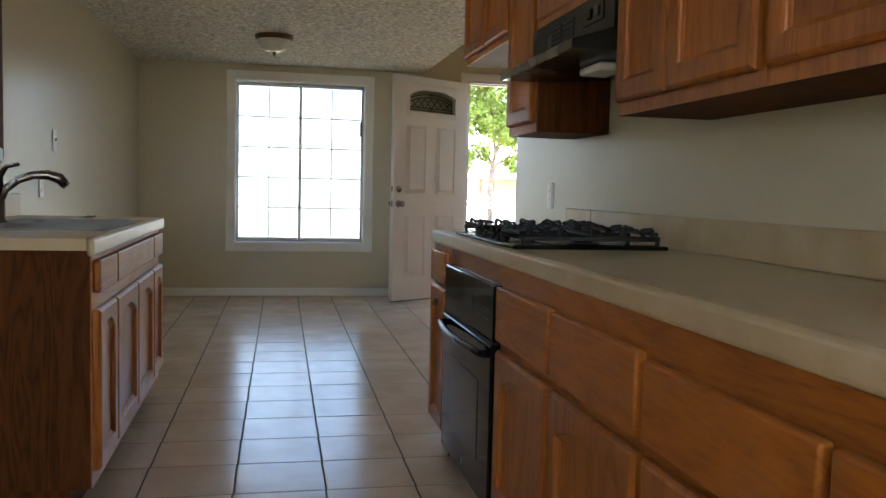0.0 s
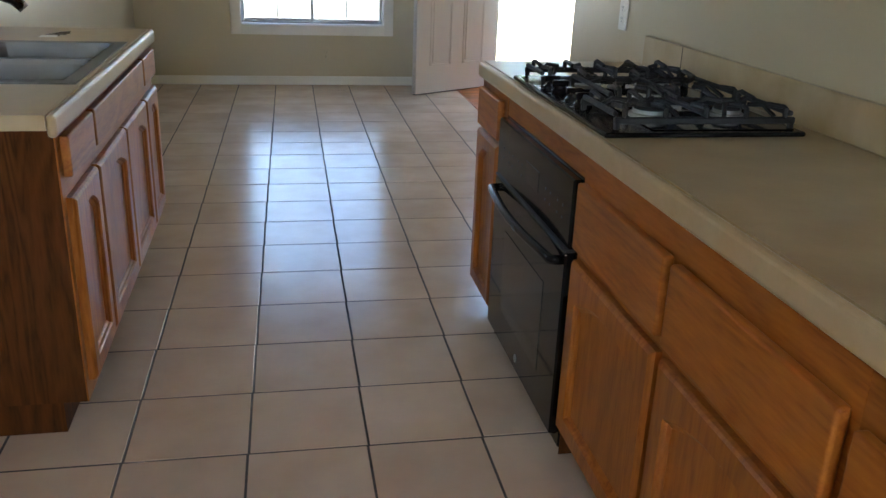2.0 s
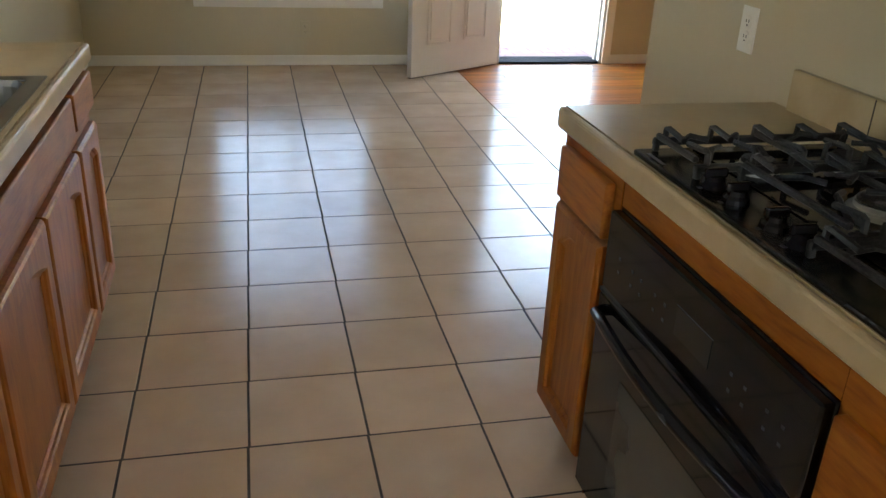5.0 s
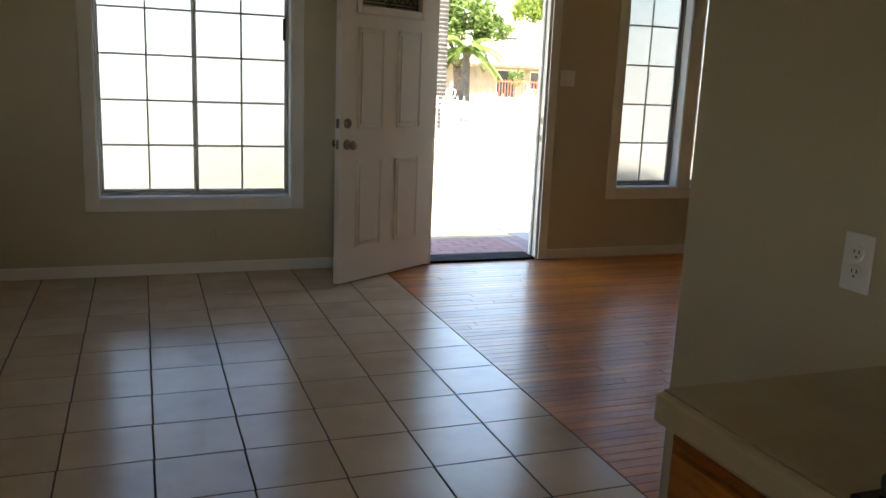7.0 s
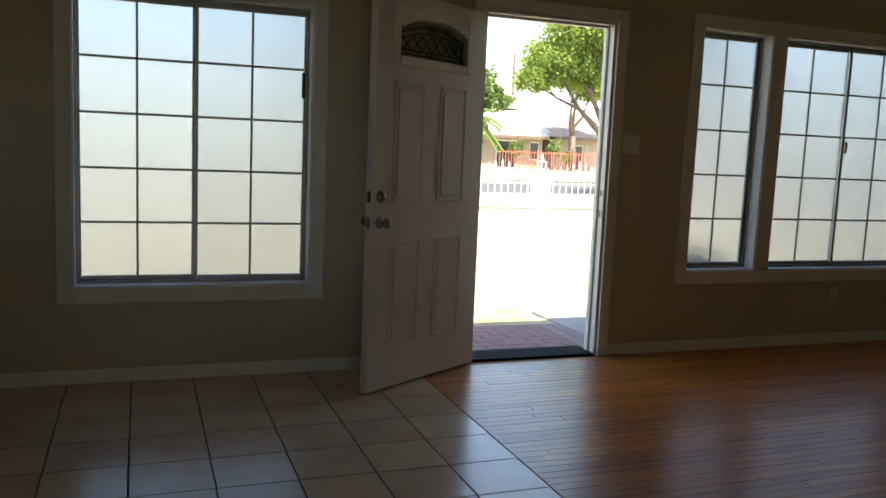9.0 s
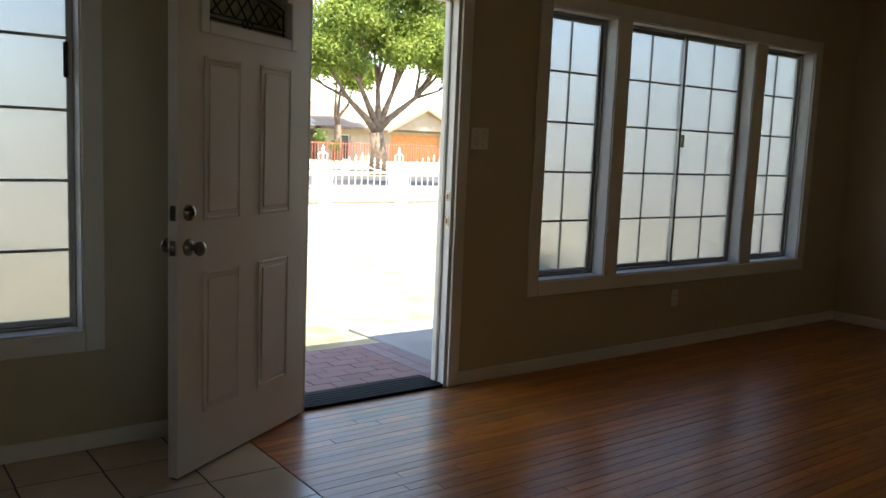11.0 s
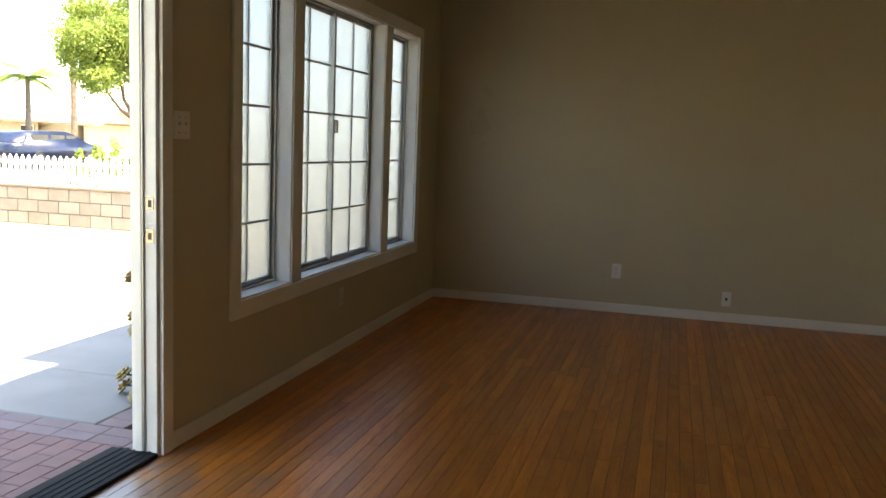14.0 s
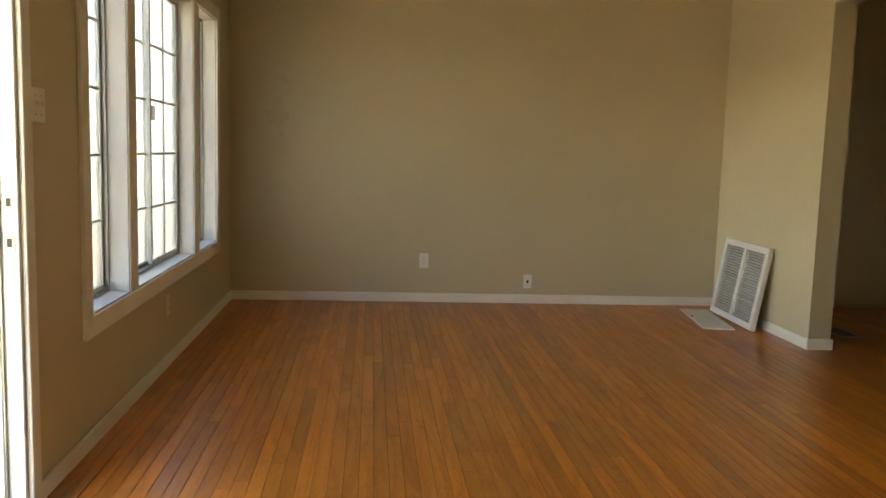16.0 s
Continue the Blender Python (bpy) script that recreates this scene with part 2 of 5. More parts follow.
def lathe(bm, profile, centre, axis="z", n=24):
    """Turns a profile of (radius, height) round an axis through centre."""
    c = Vector(centre)
    rings = []
    for r, h in profile:
        ring = []
        for i in range(n):
            a = 2 * math.pi * i / n
            u, w = r * math.cos(a), r * math.sin(a)
            ring.append(bm.verts.new(c + Vector({"z": (u, w, h), "y": (u, h, w), "x": (h, u, w)}[axis])))
        rings.append(ring)
    for a, b in zip(rings, rings[1:]):
        for i in range(n):
            bm.faces.new((a[i], a[(i + 1) % n], b[(i + 1) % n], b[i]))
    bm.faces.new(rings[0])
    bm.faces.new(rings[-1])
    bmesh.ops.recalc_face_normals(bm, faces=bm.faces)
    return bm


def tube(bm, points, r, n=10):
    """Sweeps a round section along points; r may be a list."""
    pts = [Vector(p) for p in points]
    rs = r if isinstance(r, (list, tuple)) else [r] * len(pts)
    rings = []
    side = None
    for i, p in enumerate(pts):
        d = (pts[min(i + 1, len(pts) - 1)] - pts[max(i - 1, 0)]).normalized()
        if side is None:
            side = d.orthogonal().normalized()
        side = (side - d * side.dot(d)).normalized()
        up = d.cross(side)
        rings.append([bm.verts.new(p + (side * math.cos(2 * math.pi * k / n) + up * math.sin(2 * math.pi * k / n)) * rs[i]) for k in range(n)])
    for a, b in zip(rings, rings[1:]):
        for i in range(n):
            bm.faces.new((a[i], a[(i + 1) % n], b[(i + 1) % n], b[i]))
    bm.faces.new(rings[0])
    bm.faces.new(rings[-1])
    bmesh.ops.recalc_face_normals(bm, faces=bm.faces)
    return bm


def mesh(name, bm, mat, smooth=False):
    me = bpy.data.meshes.new(name)
    bm.to_mesh(me)
    bm.free()
    me.materials.append(mat)
    if smooth:
        for p in me.polygons:
            p.use_smooth = True
    return me


def part(name, bm, mat, parent=None, label="", smooth=False):
    ob = new(name, mesh(name, bm, mat, smooth))
    if parent:
        ob.parent = parent
        ob.matrix_parent_inverse = parent.matrix_world.inverted()
    if label:
        ob["label"] = label
    return ob


def thing(name, label, category, at=(0, 0, 0), turn=0, group="", kind=""):
    ob = new(name)
    ob.empty_display_size = 0.1
    ob.matrix_world = pose(*at, 0, 0, turn)
    return tagged(ob, label, category, group, kind)


def local(name, bm, mat, parent, label="", smooth=False):
    """A part whose mesh is written in its parent's own space."""
    ob = new(name, mesh(name, bm, mat, smooth))
    ob.parent = parent
    if label:
        ob["label"] = label
    return ob


def B(*a, bevel=0.0, seg=1):
    return box(bmesh.new(), *a, bevel=bevel, seg=seg)


def structure(name, bm, mat, label, category):
    return tagged(part(name, bm, mat), label, category, kind="structure")


def wall_cells(bm, axis, at0, at1, u0, u1, z0, z1, holes):
    """A wall of thickness at0..at1 along u, with holes (u0, u1, z0, z1) right through it."""
    us = sorted({u0, u1, *[h[0] for h in holes], *[h[1] for h in holes]})
    zs = sorted({z0, z1, *[h[2] for h in holes], *[h[3] for h in holes]})
    solid = lambda i, k: 0 <= i < len(us) - 1 and 0 <= k < len(zs) - 1 and not any(
        h[0] <= us[i] and us[i + 1] <= h[1] and h[2] <= zs[k] and zs[k + 1] <= h[3] for h in holes)
    pt = lambda u, a, z: bm.verts.new((u, a, z) if axis == "x" else (a, u, z))
    quad = lambda *c: bm.faces.new([pt(*p) for p in c])
    for i in range(len(us) - 1):
        for k in range(len(zs) - 1):
            if not solid(i, k):
                continue
            a, b, c, d = us[i], us[i + 1], zs[k], zs[k + 1]
            for y in (at0, at1):
                quad((a, y, c), (b, y, c), (b, y, d), (a, y, d))
            for u, j in ((a, i - 1), (b, i + 1)):
                if not solid(j, k):
                    quad((u, at0, c), (u, at1, c), (u, at1, d), (u, at0, d))
            for z, j in ((c, k - 1), (d, k + 1)):
                if not solid(i, j):
                    quad((a, at0, z), (b, at0, z), (b, at1, z), (a, at1, z))
    bmesh.ops.remove_doubles(bm, verts=bm.verts, dist=0.0005)
    bmesh.ops.recalc_face_normals(bm, faces=bm.faces)
    return bm


# ---- plan ----
FRONT, FRONT_OUT = 8.445, 8.565         # inner and outer face of the front wall
LEFT, RIGHT, BACK = -0.745, 7.175, -0.9
PART0, PART1, PART_END = 1.69, 1.81, 4.70  # partition between kitchen and living room
LOW, HIGH = 2.14, 2.62                  # ceilings
NOOK0, NOOK1, NOOK_X = 4.265, 4.42, 5.605
WOOD_X = 1.89
W1 = (0.098, 1.295, 0.50, 2.0)
W2 = (3.80, 6.54, 0.54, 2.11)
DOOR = (2.285, 3.165, 0.0, 2.09)

structure("wall_front", wall_cells(bmesh.new(), "x", FRONT, FRONT_OUT, LEFT - 0.15, RIGHT + 0.15, -0.1, HIGH + 0.1, [W1, W2, DOOR]), WALL,
          "tan painted front wall with windows and an entrance", "wall")
structure("wall_left", wall_cells(bmesh.new(), "y", LEFT - 0.15, LEFT, BACK, FRONT, -0.1, HIGH + 0.1, [(3.42, 4.42, 1.165, 1.95)]), WALL,
          "tan painted kitchen side wall behind the sink", "wall")
structure("wall_right", wall_cells(bmesh.new(), "y", RIGHT, RIGHT + 0.15, 0.5, FRONT, -0.1, HIGH + 0.1, []), WALL, "plain tan painted living room wall", "wall")
structure("wall_partition", wall_cells(bmesh.new(), "y", PART0, PART1, BACK, PART_END, -0.1, HIGH + 0.1, []), WALL, "tan painted partition behind the kitchen counter", "wall")
structure("wall_back", wall_cells(bmesh.new(), "x", BACK - 0.15, BACK, LEFT - 0.15, PART1, -0.1, HIGH + 0.1, [(-0.5, 1.3, 0.9, 2.05)]), WALL, "tan kitchen end wall with a window opening", "wall")
structure("wall_nook", wall_cells(bmesh.new(), "x", NOOK0, NOOK1, PART1, RIGHT, -0.1, HIGH + 0.1, [(4.15, NOOK_X, -0.1, 2.25)]), WALL,
          "tan living room wall with a cased hall opening", "wall")
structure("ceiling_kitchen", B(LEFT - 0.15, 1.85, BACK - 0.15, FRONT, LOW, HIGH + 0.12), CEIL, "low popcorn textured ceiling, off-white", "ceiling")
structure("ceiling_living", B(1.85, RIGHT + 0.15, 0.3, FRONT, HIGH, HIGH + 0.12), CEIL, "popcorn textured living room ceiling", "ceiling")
structure("subfloor", B(LEFT - 0.15, RIGHT + 0.15, BACK - 0.15, FRONT_OUT, -0.12, -0.013), GROUT, "dark bed under the tiles and boards", "floor")

# roof over the rooms, with the eaves that shade the porch
eaves = thing("roof_eaves", "white boarded eaves along the house front", "roof", (3, 9, 2.45), kind="structure")
part("soffit", B(LEFT - 0.8, 4.35, FRONT_OUT, 8.95, 2.46, 2.56), WHITE, eaves)
part("soffit", B(4.35, RIGHT + 0.8, FRONT_OUT, 9.33, 2.46, 2.56), WHITE, eaves)


# ---- windows ----
def frame_ring(bm, x0, x1, z0, z1, w, y0, y1, bevel=0.003):
    """Four mitre-less bars that make a rectangular ring, butted end to end."""
    box(bm, x0, x0 + w, y0, y1, z0, z1, bevel)
    box(bm, x1 - w, x1, y0, y1, z0, z1, bevel)
    box(bm, x0 + w, x1 - w, y0, y1, z0, z0 + w, bevel)
    box(bm, x0 + w, x1 - w, y0, y1, z1 - w, z1, bevel)
    return bm


def sash(parent, x0, x1, z0, z1, y, cols=2, rows=5, stile=0.022, glass=None):
    """An aluminium sash with a grid of lights, each with its own obscure pane."""
    part("sash_frame", frame_ring(bmesh.new(), x0, x1, z0, z1, stile, y - 0.012, y + 0.012), ALU, parent, "grey aluminium sash frame")
    gx0, gx1, gz0, gz1 = x0 + stile, x1 - stile, z0 + stile, z1 - stile
    for c in range(1, cols):
        x = gx0 + (gx1 - gx0) * c / cols
        part("muntin", B(x - 0.006, x + 0.006, y - 0.009, y + 0.009, gz0, gz1, bevel=0.002), ALU, parent)
    for r in range(1, rows):
        z = gz0 + (gz1 - gz0) * r / rows
        part("muntin", B(gx0, gx1, y - 0.0095, y + 0.0095, z - 0.006, z + 0.006, bevel=0.002), ALU, parent)
    w, h = (gx1 - gx0) / cols, (gz1 - gz0) / rows
    me = mesh("pane", B(-w / 2, w / 2, -0.002, 0.002, -h / 2, h / 2), glass or FROST)
    for c in range(cols):
        for r in range(rows):
            p = new("pane", me)
            p.parent = parent
            p.matrix_basis = parent.matrix_world.inverted() @ pose(gx0 + w * (c + 0.5), y, gz0 + h * (r + 0.5))
            p.visible_shadow = False


def casing(parent, hole, w, top=None, bottom=True):
    x0, x1, z0, z1 = hole
    y0, y1 = FRONT - 0.018, FRONT
    zb = z0 - w if bottom else z0
    part("casing", B(x0 - w, x0, y0, y1, zb, z1 + w, bevel=0.003), TRIM, parent)
    part("casing", B(x1, x1 + w, y0, y1, zb, z1 + w, bevel=0.003), TRIM, parent)
    part("casing", B(x0, x1, y0, y1, z1, z1 + w, bevel=0.003), TRIM, parent)
    if bottom:
        part("casing", B(x0, x1, y0, y1, zb, z0, bevel=0.003), TRIM, parent)


def liner(parent, x0, x1, z0, z1):
    """The white boards that line an opening from the casing to the sash."""
    y0, y1 = FRONT - 0.002, 8.545
    part("jamb", B(x0, x0 + 0.006, y0, y1, z0, z1), WHITE, parent)
    part("jamb", B(x1 - 0.006, x1, y0, y1, z0, z1), WHITE, parent)
    part("jamb", B(x0 + 0.006, x1 - 0.006, y0, y1, z1 - 0.006, z1), WHITE, parent)
    part("sill", B(x0 + 0.006, x1 - 0.006, y0 - 0.004, y1, z0, z0 + 0.008, bevel=0.002), WHITE, parent)


GY = 8.56
win1 = thing("window_1", "sliding aluminium window with obscure glass and a wide painted casing", "window", (0.7, FRONT, 0.5), kind="structure")
casing(win1, W1, 0.08)
liner(win1, *W1)
part("window_frame", frame_ring(bmesh.new(), W1[0] + 0.006, W1[1] - 0.006, W1[2] + 0.008, W1[3] - 0.006, 0.014, 8.53, 8.585), ALU, win1, "grey aluminium outer frame")
sash(win1, W1[0] + 0.008, 0.70, W1[2] + 0.022, W1[3] - 0.02, GY + 0.012, glass=FROST_PALE)
sash(win1, 0.685, W1[1] - 0.008, W1[2] + 0.022, W1[3] - 0.02, GY - 0.013, glass=FROST_DUSTY)
part("latch", B(1.252, 1.27, 8.525, 8.536, 1.52, 1.66, bevel=0.004), SLOT, win1, "dark finger pull on the sash")

P1, P2 = (4.358, 4.475), (5.785, 5.915)
win2 = thing("window_2", "three-part aluminium window with obscure glass and painted posts", "window", (5.2, FRONT, 0.54), kind="structure")
casing(win2, W2, 0.085)
for p0, p1 in (P1, P2):
    part("post", B(p0, p1, FRONT - 0.012, 8.59, W2[2], W2[3], bevel=0.003), TRIM, win2)
for a, b in ((W2[0], P1[0]), (P1[1], P2[0]), (P2[1], W2[1])):
    liner(win2, a, b, W2[2], W2[3])
    part("window_frame", frame_ring(bmesh.new(), a + 0.006, b - 0.006, W2[2] + 0.008, W2[3] - 0.006, 0.014, 8.53, 8.585), ALU, win2, "grey aluminium outer frame")
sash(win2, W2[0] + 0.02, P1[0] - 0.02, W2[2] + 0.022, W2[3] - 0.02, GY)
sash(win2, P1[1] + 0.02, 5.155, W2[2] + 0.022, W2[3] - 0.02, GY + 0.012)
sash(win2, 5.125, P2[0] - 0.02, W2[2] + 0.022, W2[3] - 0.02, GY - 0.013)
sash(win2, P2[1] + 0.02, W2[1] - 0.02, W2[2] + 0.022, W2[3] - 0.02, GY)
part("latch", B(5.135, 5.16, 8.515, 8.536, 1.36, 1.44, bevel=0.005, seg=2), PLASTIC, win2, "white window latch")

win3 = thing("window_3", "wood-trimmed window over the kitchen sink", "window", (LEFT, 3.9, 1.17), kind="structure")
for a in ((3.34, 3.42, 1.12, 2.02), (4.42, 4.50, 1.12, 2.02), (3.42, 4.42, 1.95, 2.02)):
    part("casing", B(LEFT, LEFT + 0.02, a[0], a[1], a[2], a[3], bevel=0.004), OAK_DARK, win3, "dark stained wood casing")
part("sill", B(LEFT, LEFT + 0.035, 3.40, 4.44, 1.10, 1.165, bevel=0.006), WHITE, win3, "white painted sill")
part("pane", B(LEFT - 0.10, LEFT - 0.095, 3.42, 4.42, 1.165, 1.95), FROST_SHADED, win3, "obscure glass pane")


win4 = thing("window_4", "obscure glass window in the kitchen end wall", "window", (0.4, BACK, 0.9), kind="structure")
part("pane", B(-0.5, 1.3, BACK - 0.145, BACK - 0.14, 0.9, 2.05), FROST, win4)


# ---- entrance door ----
JAMB = surface("weathered_jamb_paint", (0.56, 0.55, 0.53), (0.66, 0.65, 0.62), 4, 0.45, 0.15, 25)
entry = thing("door_frame", "white painted door frame with a dark metal threshold", "door frame", (2.7, FRONT, 0), kind="structure")
casing(entry, (DOOR[0], DOOR[1], 0.0, DOOR[3]), 0.072, bottom=False)
for x0, x1 in ((DOOR[0], DOOR[0] + 0.02), (DOOR[1] - 0.02, DOOR[1])):
    part("jamb", B(x0, x1, FRONT - 0.001, 8.562, 0.0, DOOR[3] - 0.02, bevel=0.002), JAMB, entry)
part("jamb", B(DOOR[0], DOOR[1], FRONT - 0.001, 8.562, DOOR[3] - 0.02, DOOR[3], bevel=0.002), JAMB, entry)
part("stop", B(DOOR[1] - 0.034, DOOR[1] - 0.02, 8.505, 8.54, 0.02, DOOR[3] - 0.02, bevel=0.002), JAMB, entry)
part("stop", B(DOOR[0] + 0.02, DOOR[1] - 0.02, 8.50, 8.54, DOOR[3] - 0.034, DOOR[3] - 0.02, bevel=0.002), JAMB, entry)
part("weatherstrip", B(DOOR[1] - 0.031, DOOR[1] - 0.02, 8.4975, 8.505, 0.02, DOOR[3] - 0.034, bevel=0.002), ALU, entry, "grey worn weatherstrip")
sill_bm = B(DOOR[0] + 0.02, DOOR[1] - 0.02, FRONT - 0.005, 8.66, 0.0, 0.018, bevel=0.004)
for k in range(5):
    box(sill_bm, DOOR[0] + 0.02, DOOR[1] - 0.02, 8.47 + 0.034 * k, 8.485 + 0.034 * k, 0.018, 0.0205, 0.001)
part("threshold", sill_bm, surface("black_rubber", (0.008, 0.008, 0.009), (0.014, 0.014, 0.015), 9, 0.75, 0.1, spec=0.15), entry, "black ribbed threshold")
for z, h in ((0.91, 0.055), (1.04, 0.05)):
    part("strike_plate", B(DOOR[1] - 0.0225, DOOR[1] - 0.0198, 8.455, 8.49, z - h / 2, z + h / 2), NICKEL, entry)
    part("strike_hole", B(DOOR[1] - 0.0232, DOOR[1] - 0.0225, 8.464, 8.48, z - 0.014, z + 0.014), SLOT, entry)


def raised(bm, x0, x1, z0, z1, y, s):
    """A moulded panel on a face at y, standing out along s: a sunk groove ring and a raised field."""
    frame_ring(bm, x0, x1, z0, z1, 0.016, min(y, y + s * 0.006), max(y, y + s * 0.006), 0.004)
    box(bm, x0 + 0.03, x1 - 0.03, min(y, y + s * 0.007), max(y, y + s * 0.007), z0 + 0.03, z1 - 0.03, 0.006, 2)
    return bm


# the leaf is written closed along +x from its hinge, then swung into the room
LEAF, THICK, TALL = 0.905, 0.044, 2.045
hx, hz = 0.095, 1.655
door = thing("door_1", "white six-panel entrance door with a leaded fan light, standing open", "door", (2.262, 8.425, 0.012), 180 + 31.7, kind="structure")
bm = bmesh.new()
L0, L1, Z0, Z1 = 0.165, 0.742, 1.725, 1.94
wall_cells(bm, "x", -THICK / 2, THICK / 2, 0, LEAF, 0, TALL, [(L0, L1, Z0, Z1)])
local("leaf", bm, DOORPAINT, door)
for s in (-1, 1):
    bm = bmesh.new()
    for x0, x1 in ((0.15, 0.39), (0.52, 0.76)):
        raised(bm, x0, x1, 0.22, 0.78, s * THICK / 2, s)
        raised(bm, x0, x1, 0.98, 1.60, s * THICK / 2, s)
    local("moulding", bm, DOORPAINT, door)
    bm = frame_ring(bmesh.new(), L0 - 0.045, L1 + 0.045, Z0 - 0.045, Z1 + 0.04, 0.05, min(s * THICK / 2, s * (THICK / 2 + 0.012)), max(s * THICK / 2, s * (THICK / 2 + 0.012)), 0.005)
    # arched head: fill pieces above the curve
    n = 14
    for i in range(n):
        u0, u1 = L0 + (L1 - L0) * i / n, L0 + (L1 - L0) * (i + 1) / n
        mid = ((u0 + u1) / 2 - (L0 + L1) / 2) / ((L1 - L0) / 2)
        zc = Z1 - 0.07 * mid * mid
        if Z1 - zc > 0.004:
            box(bm, u0, u1, min(s * 0.004, s * (THICK / 2 + 0.010)), max(s * 0.004, s * (THICK / 2 + 0.010)), zc, Z1 + 0.002)
    local("light_frame", bm, DOORPAINT, door)
local("fan_glass", B(L0, L1, -0.003, 0.003, Z0, Z1), FANGLASS, door, "textured greenish glass")
lead = bmesh.new()
for off in (0.0, 0.02):
    tube(lead, [(L0 + 0.02 + (L1 - L0 - 0.04) * i / 12, 0, Z1 - 0.045 - off * 1.4 - 0.05 * ((i - 6) / 6) ** 2) for i in range(13)], 0.0045, 6)
    tube(lead, [(L0 + 0.012, 0, Z0 + 0.022 + off), (L1 - 0.012, 0, Z0 + 0.022 + off)], 0.0045, 6)
for i in range(6):
    xa = L0 + 0.045 + i * (L1 - L0 - 0.09) / 6
    xb = xa + (L1 - L0 - 0.09) / 6
    xm = (xa + xb) / 2
    ht = Z1 - 0.085 - 0.05 * (((xm - (L0 + L1) / 2) / ((L1 - L0) / 2)) ** 2)
    tube(lead, [(xa, 0, Z0 + 0.04), (xb, 0, ht)], 0.004, 6)
    tube(lead, [(xb, 0, Z0 + 0.04), (xa, 0, ht)], 0.004, 6)
for zz in (Z0 + 0.03, Z1 - 0.055):
    for dx in (-0.018, 0.018):
        c = (L0 + L1) / 2 + dx
        tube(lead, [(c - 0.017, 0, zz), (c, 0, zz + 0.022), (c + 0.017, 0, zz), (c, 0, zz - 0.022), (c - 0.017, 0, zz)], 0.004, 6)
for xx in (L0 + 0.025, L1 - 0.025):
    tube(lead, [(xx, 0, Z0 + 0.01), (xx, 0, Z1 - 0.09)], 0.0045, 6)
local("leading", lead, SLOT, door, "black lead cames")
for s in (-1, 1):
    y = s * THICK / 2
    local("deadbolt", lathe(bmesh.new(), [(0.001, 0), (0.031, 0), (0.031, s * 0.006), (0.026, s * 0.016), (0.016, s * 0.022), (0.001, s * 0.024)], (LEAF - 0.06, y, 1.015), "y"), NICKEL, door, "satin nickel deadbolt", True)
    local("knob", lathe(bmesh.new(), [(0.001, 0), (0.032, 0), (0.032, s * 0.006), (0.02, s * 0.012), (0.011, s * 0.022), (0.013, s * 0.034), (0.026, s * 0.044), (0.029, s * 0.055), (0.024, s * 0.066), (0.012, s * 0.071), (0.001, s * 0.072)], (LEAF - 0.06, y, 0.885), "y"), NICKEL, door, "satin nickel door knob", True)
for z in (0.885, 1.015):
    local("latch_plate", B(LEAF, LEAF + 0.002, -0.012, 0.012, z - 0.028, z + 0.028), NICKEL, door)
local("latch_bolt", B(LEAF, LEAF + 0.013, -0.007, 0.007, 0.875, 0.895, bevel=0.003), NICKEL, door)
local("sweep", B(0.005, LEAF - 0.005, -0.012, 0.012, -0.008, 0.0), SLOT, door, "dark rubber door sweep")


# ---- baseboards ----
def base(x0, x1, y0, y1, h=0.075):
    bm = B(x0, x1, y0, y1, 0, h, bevel=0.006, seg=2)
    structure("baseboard", bm, TRIM, "cream painted baseboard", "baseboard")


base(LEFT, DOOR[0] - 0.073, FRONT - 0.014, FRONT)
base(DOOR[1] + 0.073, RIGHT, FRONT - 0.014, FRONT)
base(RIGHT - 0.014, RIGHT, NOOK1, FRONT - 0.014)
base(NOOK_X, RIGHT - 0.014, NOOK1, NOOK1 + 0.014)
base(NOOK_X - 0.014, NOOK_X, NOOK0 - 0.014, NOOK1 + 0.014)
base(LEFT, LEFT + 0.014, 4.78, FRONT - 0.014)
base(PART0, PART1, PART_END, PART_END + 0.014)

# ---- hall beyond the living room ----
structure("wall_hall", wall_cells(bmesh.new(), "x", 2.55, 2.68, PART1, RIGHT, -0.1, HIGH + 0.1, [(5.9, 6.72, -0.1, 2.05)]), WALL, "tan hall wall in the shade", "wall")
structure("wall_hall_end", wall_cells(bmesh.new(), "x", 0.5, 0.65, PART1, RIGHT, -0.1, HIGH + 0.1, []), WALL, "tan wall at the hall's end", "wall")
hall_door = thing("door_2", "cream painted hall door with a dark knob, closed", "door", (6.31, 2.6, 0), kind="structure")
part("leaf", B(5.92, 6.70, 2.58, 2.62, 0.01, 2.03, bevel=0.003), TRIM, hall_door)
for a in ((5.83, 5.90, 0, 2.12), (6.72, 6.79, 0, 2.12), (5.90, 6.72, 2.05, 2.12)):
    part("casing", B(a[0], a[1], 2.68, 2.698, a[2], a[3], bevel=0.003), TRIM, hall_door)
part("knob", lathe(bmesh.new(), [(0.001, 0), (0.03, 0), (0.03, 0.006), (0.012, 0.012), (0.012, 0.035), (0.027, 0.045), (0.027, 0.06), (0.001, 0.068)], (5.99, 2.62, 0.92), "y"), NICKEL, hall_door, "dark metal knob", True)
base(6.79, RIGHT, 2.68, 2.694)


